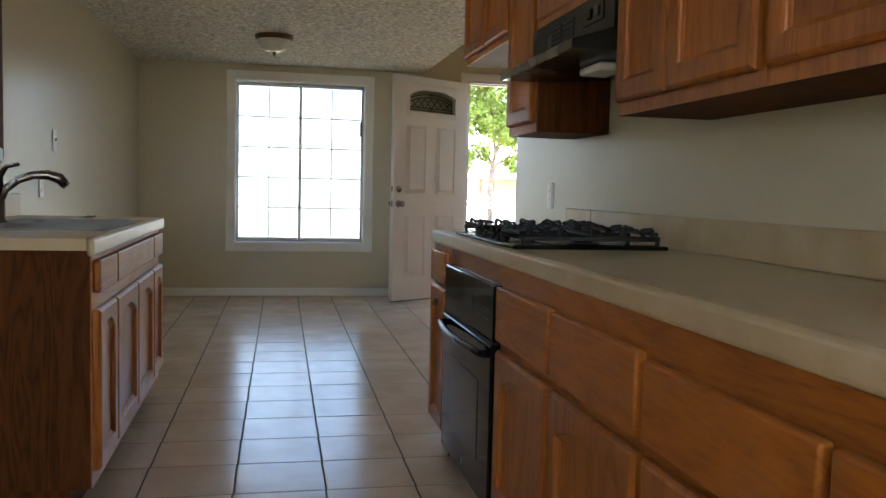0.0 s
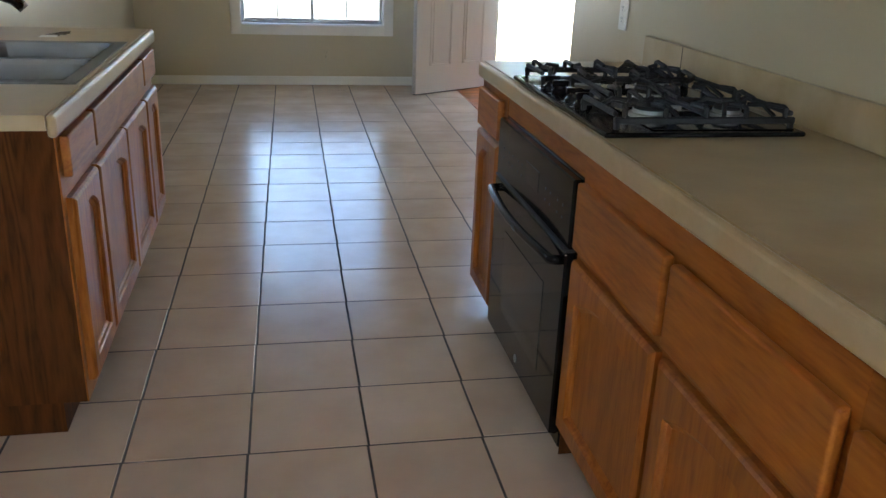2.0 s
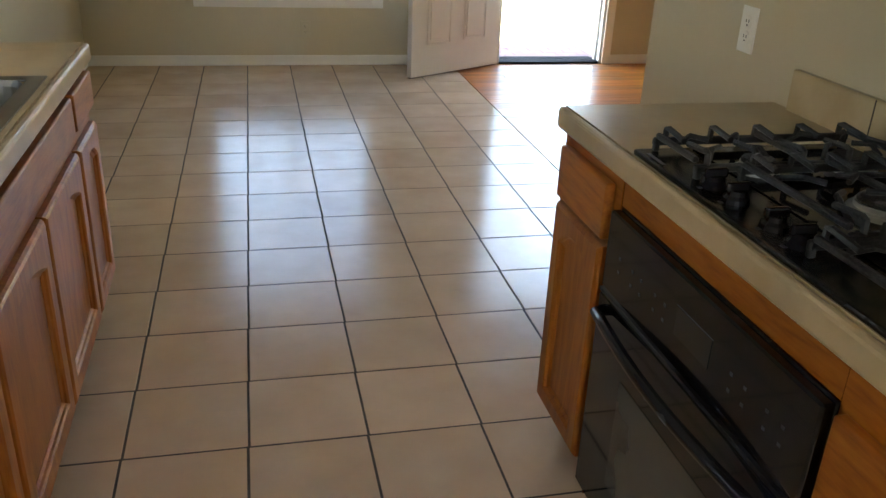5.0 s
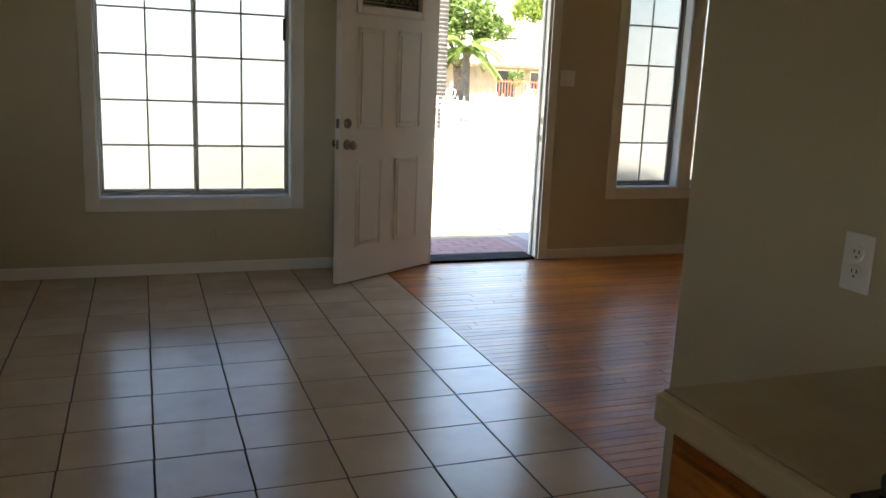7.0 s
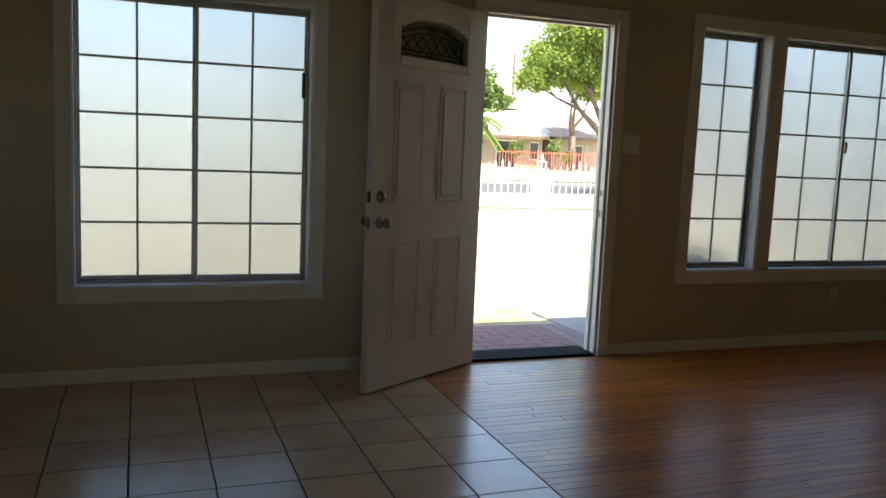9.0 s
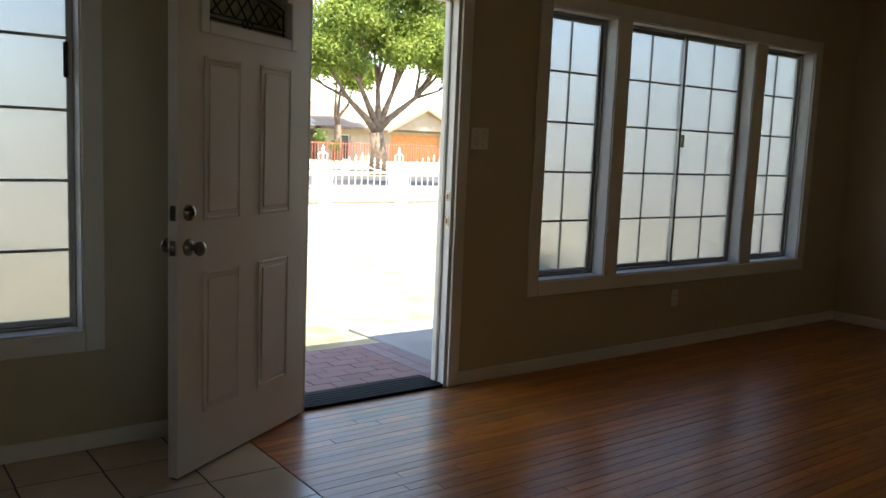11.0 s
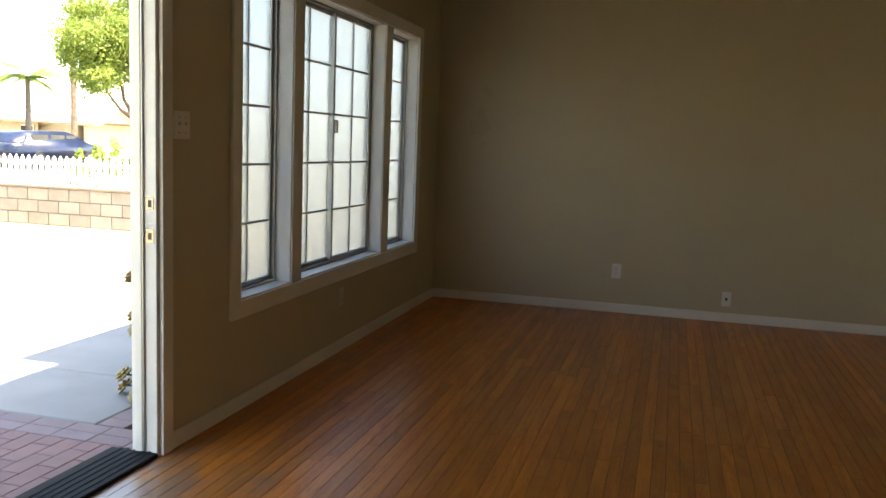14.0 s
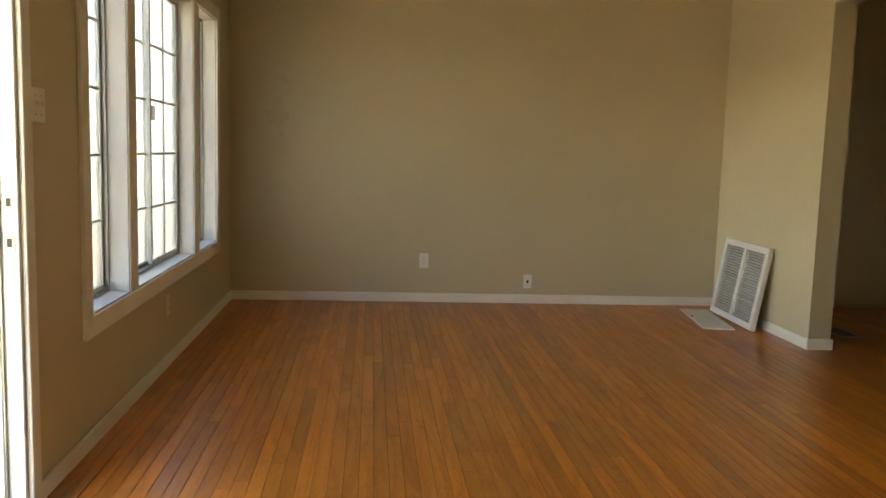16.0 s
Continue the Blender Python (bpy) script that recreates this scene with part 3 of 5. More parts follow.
# ---- electric plates ----
def plate(name, label, category, at, normal, w, h, devices, mat=None):
    """A wall plate facing +y/-y/+x/-x, written in its own space facing -y."""
    turn = {"-y": 0, "+x": 90, "+y": 180, "-x": -90}[normal]
    t = thing(name, label, category, at, turn)
    local("cover", B(-w / 2, w / 2, -0.006, 0, -h / 2, h / 2, bevel=0.0025, seg=2), mat or PLASTIC, t)
    for kind, dx, dz in devices:
        if kind == "socket":
            bm = lathe(bmesh.new(), [(0.001, -0.0085), (0.016, -0.0085), (0.017, -0.006)], (dx, 0, dz), "y", 20)
            s = local("socket", bm, mat or PLASTIC, t)
            for sx in (-0.006, 0.006):
                local("slot", B(dx + sx - 0.0011, dx + sx + 0.0011, -0.0092, -0.0086, dz - 0.001, dz + 0.007), SLOT, s)
            local("slot", B(dx - 0.0022, dx + 0.0022, -0.0092, -0.0086, dz - 0.010, dz - 0.006), SLOT, s)
        elif kind == "toggle":
            local("switch", B(dx - 0.005, dx + 0.005, -0.018, -0.006, dz - 0.002, dz + 0.012, bevel=0.002), PLASTIC, t)
            local("screw", B(dx - 0.003, dx + 0.003, -0.007, -0.006, dz + 0.029, dz + 0.034), NICKEL, t)
            local("screw", B(dx - 0.003, dx + 0.003, -0.007, -0.006, dz - 0.034, dz - 0.029), NICKEL, t)
        elif kind == "jack":
            local("jack", B(dx - 0.008, dx + 0.008, -0.009, -0.006, dz - 0.012, dz + 0.012, bevel=0.002), SLOT, t, "dark jack")
    return t


DUPLEX = [("socket", 0, 0.02), ("socket", 0, -0.02)]
plate("power_outlet", "ivory duplex outlet on the living room wall above the baseboard", "outlet", (RIGHT, 6.886, 0.343), "-x", 0.075, 0.12, DUPLEX)
plate("phone_jack", "ivory jack plate low on the living room wall", "wall jack", (RIGHT, 6.02, 0.183), "-x", 0.07, 0.115, [("jack", 0, 0)])
plate("light_switch", "ivory double toggle switch beside the entrance", "light switch", (3.32, FRONT, 1.355), "-y", 0.118, 0.115, [("toggle", -0.023, 0), ("toggle", 0.023, 0)])
plate("power_outlet", "ivory outlet under the living room window", "outlet", (5.085, FRONT, 0.345), "-y", 0.07, 0.115, DUPLEX)
plate("power_outlet", "tan painted-over outlet under the dining window", "outlet", (0.80, FRONT, 0.265), "-y", 0.07, 0.115, DUPLEX, WALL)
plate("power_outlet", "ivory duplex outlet above the counter", "outlet", (PART0, 4.13, 1.015), "-x", 0.073, 0.12, DUPLEX)
plate("light_switch", "ivory single switch on the kitchen side wall", "light switch", (LEFT, 5.45, 1.25), "+x", 0.075, 0.12, [("toggle", 0, 0)])
plate("power_outlet", "ivory duplex outlet above the sink counter", "outlet", (LEFT, 5.17, 1.0), "+x", 0.075, 0.12, DUPLEX)


# ---- cabinets ----
def slab(name, parent, x, y0, y1, z0, z1, s, arch=True, field=True, mat=None):
    """A cabinet door or drawer front lying in the plane x and standing out along s: a routed frame round a sunk panel, arch-headed if asked."""
    m = mat or OAK
    if not field:
        bm = bmesh.new()
        box(bm, min(x, x + s * 0.023), max(x, x + s * 0.023), y0, y1, z0, z1, 0.006, 3)
        return part(name, bm, OAK_Y if mat is None else mat, parent)
    rail = 0.055 if y1 - y0 > 0.3 else 0.048
    n = 14

    def contour(off):
        ya, yb, za = y0 + rail + off, y1 - rail - off, z0 + rail + off
        pts = [(ya, za), (yb, za)]
        for i in range(n + 1):
            u = 1 - 2 * i / n
            rise = 0.04 * (1 - max(0, (abs(u) - 0.18) / 0.82) ** 1.6) if arch else 0.04
            pts.append(((ya + yb) / 2 + u * (yb - ya) / 2, z1 - rail - 0.04 + rise - off))
        return pts

    def outer(ins):
        a, b, c, d = y0 + ins, y1 - ins, z0 + ins, z1 - ins
        return [(a, c), (b, c)] + [(b + (a - b) * i / n, d) for i in range(n + 1)]

    bm = bmesh.new()
    layers = [(outer(0), 0.0), (outer(0), 0.013), (outer(0.004), 0.019), (outer(0.010), 0.023), (contour(-0.002), 0.023), (contour(0.003), 0.019), (contour(0.005), 0.014), (contour(0.012), 0.0095), (contour(0.013), 0.005)]
    rings = [[bm.verts.new((x + s * d, *q)) for q in c] for c, d in layers]
    for a, b in zip(rings, rings[1:]):
        for i in range(len(a)):
            j = (i + 1) % len(a)
            bm.faces.new((a[i], a[j], b[j], b[i]))
    bmesh.ops.recalc_face_normals(bm, faces=bm.faces)
    d = part(name, bm, m, parent)
    c = part("panel", B(min(x, x + s * 0.008), max(x, x + s * 0.008), y0 + 0.03, y1 - 0.03, z0 + 0.03, z1 - 0.03), m, d)
    return d


def run(name, label, y0, y1, x_face, x_back, z0, z1, s, drawers=(), doors=(), toe=0.09, group="", end=None, hollow=False):
    """One cabinet unit: carcass, face frame, drawer fronts and doors. s: the way its front faces along x."""
    t = thing(name, label, "cabinet", ((x_face + x_back) / 2, (y0 + y1) / 2, z0), group=group)
    xb0, xb1 = sorted((x_face, x_back))
    bm = bmesh.new()
    zb = z0 + toe
    if hollow:
        for a in ((xb0, xb1, y0, y0 + 0.018, zb, z1), (xb0, xb1, y1 - 0.018, y1, zb, z1), (xb0, xb0 + 0.012, y0 + 0.018, y1 - 0.018, zb, z1), (xb1 - 0.018, xb1, y0 + 0.018, y1 - 0.018, zb, z1), (xb0 + 0.012, xb1 - 0.018, y0 + 0.018, y1 - 0.018, zb, zb + 0.018)):
            box(bm, *a)
        bmesh.ops.remove_doubles(bm, verts=bm.verts, dist=0.0004)
    else:
        box(bm, xb0, xb1, y0, y1, zb, z1, 0.002)
    # sides take the darkened oak, with their shade in its colour
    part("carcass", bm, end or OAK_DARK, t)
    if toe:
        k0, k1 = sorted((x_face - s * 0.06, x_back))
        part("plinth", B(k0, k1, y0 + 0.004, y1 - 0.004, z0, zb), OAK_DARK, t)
    ff0, ff1 = sorted((x_face, x_face + s * 0.004))
    part("face_frame", B(ff0, ff1, y0, y1, zb, z1), OAK_Y if z0 < 0.5 else OAK, t)
    for a in drawers:
        slab("drawer_front", t, x_face + s * 0.004, *a, s, field=False)
    for a in doors:
        d = slab("door", t, x_face + s * 0.004, *a, s, arch=z0 < 0.5)
    return t


FX = 1.115  # front of the right-hand base units
run("base_cabinet", "honey oak end cabinet with a drawer and arched door", 3.575, 3.91, FX + 0.004, PART0, 0, 0.825, -1, [(3.605, 3.885, 0.66, 0.788)], [(3.605, 3.885, 0.085, 0.645)], group="kitchen base cabinets")
run("base_cabinet", "honey oak cabinet with two drawers over arched doors", 1.855, 2.86, FX + 0.004, PART0, 0, 0.825, -1,
    [(2.375, 2.845, 0.587, 0.748), (1.87, 2.35, 0.583, 0.745)], [(2.375, 2.845, 0.1, 0.557), (1.87, 2.35, 0.1, 0.557)], group="kitchen base cabinets")
run("base_cabinet", "honey oak cabinet with a wide drawer over arched doors", 0.82, 1.854, FX + 0.004, PART0, 0, 0.825, -1,
    [(1.345, 1.84, 0.583, 0.735), (0.83, 1.325, 0.583, 0.735)], [(1.345, 1.84, 0.1, 0.557), (0.83, 1.325, 0.1, 0.557)], group="kitchen base cabinets")
run("base_cabinet", "honey oak cabinet with drawers over arched doors", -0.1, 0.819, FX + 0.004, PART0, 0, 0.825, -1,
    [(0.36, 0.81, 0.583, 0.735), (-0.09, 0.34, 0.583, 0.735)], [(0.36, 0.81, 0.1, 0.557), (-0.09, 0.34, 0.1, 0.557)], group="kitchen base cabinets")

housing = thing("oven_cabinet", "honey oak housing round the built-in oven", "cabinet", (1.4, 3.26, 0), group="kitchen base cabinets")
part("rail", B(FX + 0.002, FX + 0.02, 2.861, 3.574, 0.752, 0.825), OAK_Y, housing)
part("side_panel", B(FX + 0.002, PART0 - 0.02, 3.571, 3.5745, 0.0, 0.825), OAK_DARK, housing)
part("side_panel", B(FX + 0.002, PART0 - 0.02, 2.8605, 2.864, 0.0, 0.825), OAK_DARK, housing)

UX = 1.405
UP = "kitchen wall cabinets"
run("wall_cabinet", "honey oak wall cabinet with two panelled doors", 1.985, 2.715, UX, PART0, 1.25, LOW, -1, (), [(2.40, 2.70, 1.285, 2.12), (2.005, 2.39, 1.285, 2.12)], 0, UP)
run("wall_cabinet", "honey oak wall cabinet with two panelled doors", 1.0, 1.984, UX, PART0, 1.25, LOW, -1, (), [(1.5, 1.965, 1.285, 2.12), (1.02, 1.48, 1.285, 2.12)], 0, UP)
run("wall_cabinet", "honey oak wall cabinet with two panelled doors", 0.0, 0.999, UX, PART0, 1.25, LOW, -1, (), [(0.51, 0.98, 1.285, 2.12), (0.02, 0.49, 1.285, 2.12)], 0, UP)
run("wall_cabinet", "short honey oak cabinet over the range hood", 2.716, 3.474, UX, PART0, 1.62, LOW, -1, (), [(3.1, 3.45, 1.655, 2.12), (2.735, 3.085, 1.655, 2.12)], 0, UP)
run("wall_cabinet", "narrow honey oak wall cabinet beside the hood", 3.475, 3.84, UX, PART0, 1.255, LOW, -1, (), [(3.495, 3.82, 1.29, 2.12)], 0, UP)
run("wall_cabinet", "short honey oak cabinet with two doors", 3.841, 4.66, UX, PART0, 1.66, LOW, -1, (), [(3.86, 4.24, 1.69, 2.12), (4.26, 4.64, 1.69, 2.12)], 0, UP)

# left-hand sink unit
LX = -0.105
sink_base = run("base_cabinet", "oak sink base with three drawer fronts and four arched doors", 3.125, 4.72, LX, LEFT, 0, 0.822, 1,
    [(3.15, 3.445, 0.69, 0.792), (3.465, 4.375, 0.69, 0.792), (4.40, 4.70, 0.69, 0.792)],
    [(3.15, 3.445, 0.14, 0.64), (3.46, 3.915, 0.14, 0.64), (3.925, 4.38, 0.14, 0.64), (4.40, 4.70, 0.14, 0.64)], group="kitchen base cabinets", hollow=True)


def worktop(name, label, x_front, x_back, y0, y1, s, hole=None, splash=True):
    t = thing(name, label, "worktop", ((x_front + x_back) / 2, (y0 + y1) / 2, 0.825))
    xa, xb = sorted((x_front - s * 0.0215, x_back))
    bm = bmesh.new()
    z0, z1 = 0.827, 0.862
    if hole:
        hx0, hx1, hy0, hy1 = hole
        ring = [[(xa, y0), (xb, y0), (xb, y1), (xa, y1)], [(hx0, hy0), (hx1, hy0), (hx1, hy1), (hx0, hy1)]]
        v = [[[bm.verts.new((*p, z)) for p in r] for r in ring] for z in (z0, z1)]
        for i in range(4):
            j = (i + 1) % 4
            for k in (0, 1):
                bm.faces.new((v[k][0][i], v[k][0][j], v[k][1][j], v[k][1][i]))
                bm.faces.new((v[0][k][i], v[0][k][j], v[1][k][j], v[1][k][i]))
        bmesh.ops.recalc_face_normals(bm, faces=bm.faces)
    else:
        box(bm, xa, xb, y0, y1, z0, z1)
    part("top", bm, LAMINATE, t)
    e0, e1 = sorted((x_front, x_front - s * 0.022))
    part("nosing", B(e0, e1, y0, y1, 0.808, 0.8625, bevel=0.011, seg=3), LAMINATE, t, "rounded laminate front edge")
    if splash:
        w0, w1 = sorted((x_back, x_back + s * 0.02))
        part("backsplash", B(w0, w1, y0, splash, 0.862, 0.965, bevel=0.005, seg=2), LAMINATE, t)
    return t


worktop("worktop", "beige stone-look laminate worktop with a low splashback", 1.104, PART0, -0.1, 3.96, -1, splash=3.88)
splash_seam = thing("splash_seam", "dark caulked seam in the laminate splashback", "seam", (PART0 - 0.02, 3.58, 0.91), kind="structure")
part("caulk", B(PART0 - 0.0212, PART0 - 0.0198, 3.578, 3.581, 0.864, 0.964), GROUT, splash_seam)
sink_top = worktop("worktop", "beige laminate sink worktop with a bullnose edge", -0.078, LEFT, 3.05, 4.755, 1, hole=(-0.57, -0.14, 3.47, 4.27), splash=4.75)

# ---- oven ----
oven = thing("wall_oven", "black glass built-in oven with a bowed handle", "oven", (1.3, 3.21, 0.0))
OX = 1.112
part("body", B(OX, PART0 - 0.05, 2.862, 3.565, 0.02, 0.75, bevel=0.003), ENAMEL, oven)
part("control_panel", B(OX - 0.022, OX, 2.862, 3.565, 0.575, 0.748, bevel=0.004), BLACK, oven, "black glass control panel")
part("oven_door", B(OX - 0.026, OX, 2.864, 3.563, 0.06, 0.565, bevel=0.005), BLACK, oven, "black glass oven door")
part("window", B(OX - 0.0275, OX - 0.026, 3.01, 3.41, 0.17, 0.43), surface("oven_window", (0.05, 0.045, 0.035), (0.07, 0.065, 0.05), 3, 0.1, 0), oven, "smoky oven window")
h = bmesh.new()
tube(h, [(OX - 0.026, 2.9, 0.535), (OX - 0.045, 2.905, 0.535)] + [(OX - 0.048 - 0.022 * math.sin(math.pi * i / 10), 2.905 + 0.615 * i / 10, 0.535) for i in range(11)] + [(OX - 0.026, 3.525, 0.535)], 0.0125, 10)
part("handle", h, ENAMEL, oven, "black bowed bar handle", True)
part("badge", lathe(bmesh.new(), [(0.001, 0), (0.012, 0), (0.012, -0.002), (0.001, -0.003)], (OX - 0.026, 3.21, 0.10), "x"), STEEL, oven, "small round metal badge")


# marks on the oven's control panel, and its display
part("display", B(OX - 0.0228, OX - 0.0218, 3.13, 3.25, 0.635, 0.69), surface("display_glass", (0.012, 0.014, 0.014), (0.02, 0.022, 0.022), 5, 0.15, 0), oven, "grey outlined display")
MARK = surface("grey_print", (0.045, 0.045, 0.045), (0.065, 0.065, 0.065), 5, 0.5, 0)
for y0 in (2.92, 2.96, 3.02, 3.06, 3.29, 3.33, 3.39, 3.43, 3.49):
    for z0 in (0.635, 0.665):
        part("key_mark", B(OX - 0.0226, OX - 0.0219, y0, y0 + 0.008, z0, z0 + 0.006), MARK, oven)
part("key_mark", B(OX - 0.0227, OX - 0.0219, 3.128, 3.252, 0.6905, 0.6925), MARK, oven)
part("panel_lip", B(OX - 0.026, OX - 0.001, 2.864, 3.563, 0.566, 0.574), SLOT, oven)

# ---- gas cooktop ----
CY0, CY1, CX0, CX1, CZ = 2.79, 3.575, 1.125, 1.612, 0.8625
cook = thing("gas_cooktop", "black gas cooktop with cast iron grates let into the worktop", "cooktop", (1.37, 3.18, CZ))
bm = B(CX0, CX1, CY0, CY1, CZ, CZ + 0.012, bevel=0.005, seg=2)
part("body", bm, ENAMEL, cook)
part("well", B(CX0 + 0.12, CX1 - 0.02, CY0 + 0.02, CY1 - 0.02, CZ + 0.012, CZ + 0.0145, bevel=0.002), BLACK, cook, "glossy burner tray")
for yk in (3.085, 3.155, 3.27, 3.343):
    kb = bmesh.new()
    lathe(kb, [(0.001, 0), (0.024, 0), (0.023, 0.008), (0.018, 0.014), (0.017, 0.022), (0.001, 0.023)], (CX0 + 0.05, yk, CZ + 0.012), "z", 20)
    box(kb, CX0 + 0.028, CX0 + 0.072, yk - 0.006, yk + 0.006, CZ + 0.03, CZ + 0.048, 0.004, 2)
    part("knob", kb, ENAMEL, cook, "black control knob", False)
    part("print_mark", B(CX0 + 0.018, CX0 + 0.026, yk - 0.005, yk + 0.005, CZ + 0.0122, CZ + 0.0126), MARK, cook)
part("brand_mark", B(CX0 + 0.012, CX0 + 0.02, 3.47, 3.54, CZ + 0.0121, CZ + 0.0125), MARK, cook, "small grey printed strip")
for xb, yb, r in ((1.30, 2.96, 0.042), (1.50, 2.96, 0.034), (1.40, 3.185, 0.05), (1.30, 3.41, 0.034), (1.50, 3.41, 0.042)):
    b = part("burner", lathe(bmesh.new(), [(0.001, 0), (r * 1.25, 0), (r * 1.2, 0.008), (r, 0.010), (r, 0.018), (0.001, 0.018)], (xb, yb, CZ + 0.0145), "z"), ALU, cook, "metal burner ring", False)
    part("cap", lathe(bmesh.new(), [(0.001, 0.018), (r * 0.92, 0.018), (r * 0.95, 0.022), (r * 0.85, 0.027), (0.001, 0.028)], (xb, yb, CZ + 0.0145), "z"), IRON, b, "black burner cap")
for ya, yb, xs0 in ((2.82, 3.05, 1.155), (3.055, 3.375, 1.235), (3.38, 3.56, 1.155)):
    g = bmesh.new()
    zt0, zt1 = CZ + 0.040, CZ + 0.052
    xs1 = 1.598
    ym, xm = (ya + yb) / 2, (xs0 + xs1) / 2
    for yy in (ya, yb - 0.012):
        box(g, xs0, xs1, yy, yy + 0.012, zt0 - 0.016, zt1 - 0.012, 0.003)
    for xx in (xs0, xm - 0.006, xs1 - 0.012):
        box(g, xx, xx + 0.012, ya + 0.012, yb - 0.012, zt0, zt1, 0.003)
    # fingers that stand up from the side rails and lean in over the burners
    num = 5
    for k in range(num):
        xx = xs0 + 0.025 + (xs1 - xs0 - 0.05) * k / (num - 1)
        for y_out, w in ((ya + 0.006, 1), (yb - 0.006, -1)):
            tube(g, [(xx, y_out, zt0 - 0.012), (xx, y_out + w * 0.002, zt1 + 0.007), (xx, y_out + w * 0.012, zt1 + 0.009), (xx, y_out + w * 0.075, zt1 + 0.003)], 0.0062, 6)
    for cx in (xs0 + 0.105, xs1 - 0.095):
        for k in range(4):
            a = math.pi / 4 + k * math.pi / 2
            tube(g, [(cx + 0.03 * math.cos(a), ym + 0.03 * math.sin(a), zt1), (cx + 0.07 * math.cos(a), ym + 0.06 * math.sin(a), zt1 + 0.003), (cx + 0.09 * math.cos(a), ym + (yb - ya) * 0.46 * math.sin(a), zt0 - 0.006)], 0.0058, 6)
    for xx in (xs0 + 0.002, xs1 - 0.014):
        for yy in (ya, yb - 0.012):
            box(g, xx, xx + 0.012, yy, yy + 0.012, CZ + 0.0125, zt0, 0.002)
    part("grate", g, IRON, cook, "cast iron pan grate")

# ---- range hood ----
hood = thing("range_hood", "black under-cabinet range hood with a sloping front", "range hood", (1.45, 3.09, 1.62))
HX, HY0, HY1 = 1.262, 2.72, 3.47
def prism(profile, y0, y1):
    bm = bmesh.new()
    a = [bm.verts.new((x, y0, z)) for x, z in profile]
    b = [bm.verts.new((x, y1, z)) for x, z in profile]
    n = len(profile)
    bm.faces.new(a)
    bm.faces.new(b[::-1])
    for i in range(n):
        bm.faces.new((a[i], b[i], b[(i + 1) % n], a[(i + 1) % n]))
    bmesh.ops.recalc_face_normals(bm, faces=bm.faces)
    return bm
part("canopy", prism([(HX, 1.435), (HX, 1.462), (1.38, 1.50), (1.38, 1.618), (PART0, 1.618), (PART0, 1.455), (1.40, 1.435)], HY0, HY1), ENAMEL, hood)
part("lip", B(HX - 0.006, HX, HY0, HY1, 1.432, 1.462, bevel=0.003), NICKEL, hood, "worn grey front lip")
for k in range(4):
    for y0 in (3.05, 3.17):
        part("vent_slot", B(1.3775, 1.3798, y0, y0 + 0.10, 1.535 + 0.016 * k, 1.543 + 0.016 * k), SLOT, hood)
part("switch_plate", B(1.377, 1.3798, 2.80, 2.96, 1.54, 1.60), BLACK, hood)
for y0 in (2.83, 2.89):
    part("rocker", B(1.372, 1.377, y0, y0 + 0.03, 1.555, 1.585, bevel=0.002), ENAMEL, hood)
part("light_lens", B(1.42, 1.52, 2.92, 3.10, 1.41, 1.436, bevel=0.01, seg=2), PLASTIC, hood, "milky plastic lamp cover")

# ---- sink and tap ----
sink = thing("kitchen_sink", "stainless double bowl sink set in the worktop", "sink", (-0.36, 3.87, 0.86))
SX0, SX1, SY0, SY1, SZ = -0.60, -0.112, 3.44, 4.30, 0.8625
rim = bmesh.new()
bowls = ((3.485, 3.86), (3.89, 4.255))
xs = [SX0, -0.535, -0.15, SX1]
ys = [SY0, bowls[0][0], bowls[0][1], bowls[1][0], bowls[1][1], SY1]
for i in range(3):
    for j in range(5):
        if i == 1 and j in (1, 3):
            continue
        box(rim, xs[i], xs[i + 1], ys[j], ys[j + 1], SZ, SZ + 0.004)
bmesh.ops.remove_doubles(rim, verts=rim.verts, dist=0.0003)
part("rim", rim, SINK_STEEL, sink)
for y0, y1 in bowls:
    bw = bmesh.new()
    rings = []
    for f, z in ((0.0, 0.004), (0.004, -0.01), (0.012, -0.12), (0.04, -0.155), (0.10, -0.16)):
        ring = []
        cr = 0.05
        for cxs, cys, a0 in ((xs[2], y1, 0), (xs[1], y1, 90), (xs[1], y0, 180), (xs[2], y0, 270)):
            sx = -1 if cxs == xs[2] else 1
            sy = -1 if cys == y1 else 1
            for k in range(5):
                a = radians(a0 + 22.5 * k)
                ring.append(bw.verts.new((cxs + sx * (f + cr) + cr * math.cos(a), cys + sy * (f + cr) + cr * math.sin(a), SZ + z)))
        rings.append(ring)
    for a, b in zip(rings, rings[1:]):
        for i in range(len(a)):
            bw.faces.new((a[i], a[(i + 1) % len(a)], b[(i + 1) % len(a)], b[i]))
    bw.faces.new(rings[-1])
    bmesh.ops.recalc_face_normals(bw, faces=bw.faces)
    b = part("bowl", bw, SINK_STEEL, sink)
    part("drain", lathe(bmesh.new(), [(0.001, 0), (0.04, 0), (0.04, 0.003), (0.03, 0.004), (0.001, 0.001)], (-0.34, (y0 + y1) / 2, SZ - 0.158), "z"), NICKEL, b)
tap = thing("kitchen_tap", "satin nickel kitchen tap with a curved pull-out spout", "tap", (-0.57, 3.88, SZ))
part("base", lathe(bmesh.new(), [(0.001, 0), (0.03, 0), (0.03, 0.006), (0.022, 0.015), (0.021, 0.09), (0.001, 0.10)], (-0.57, 3.88, SZ + 0.004), "z"), NICKEL, tap, "", True)
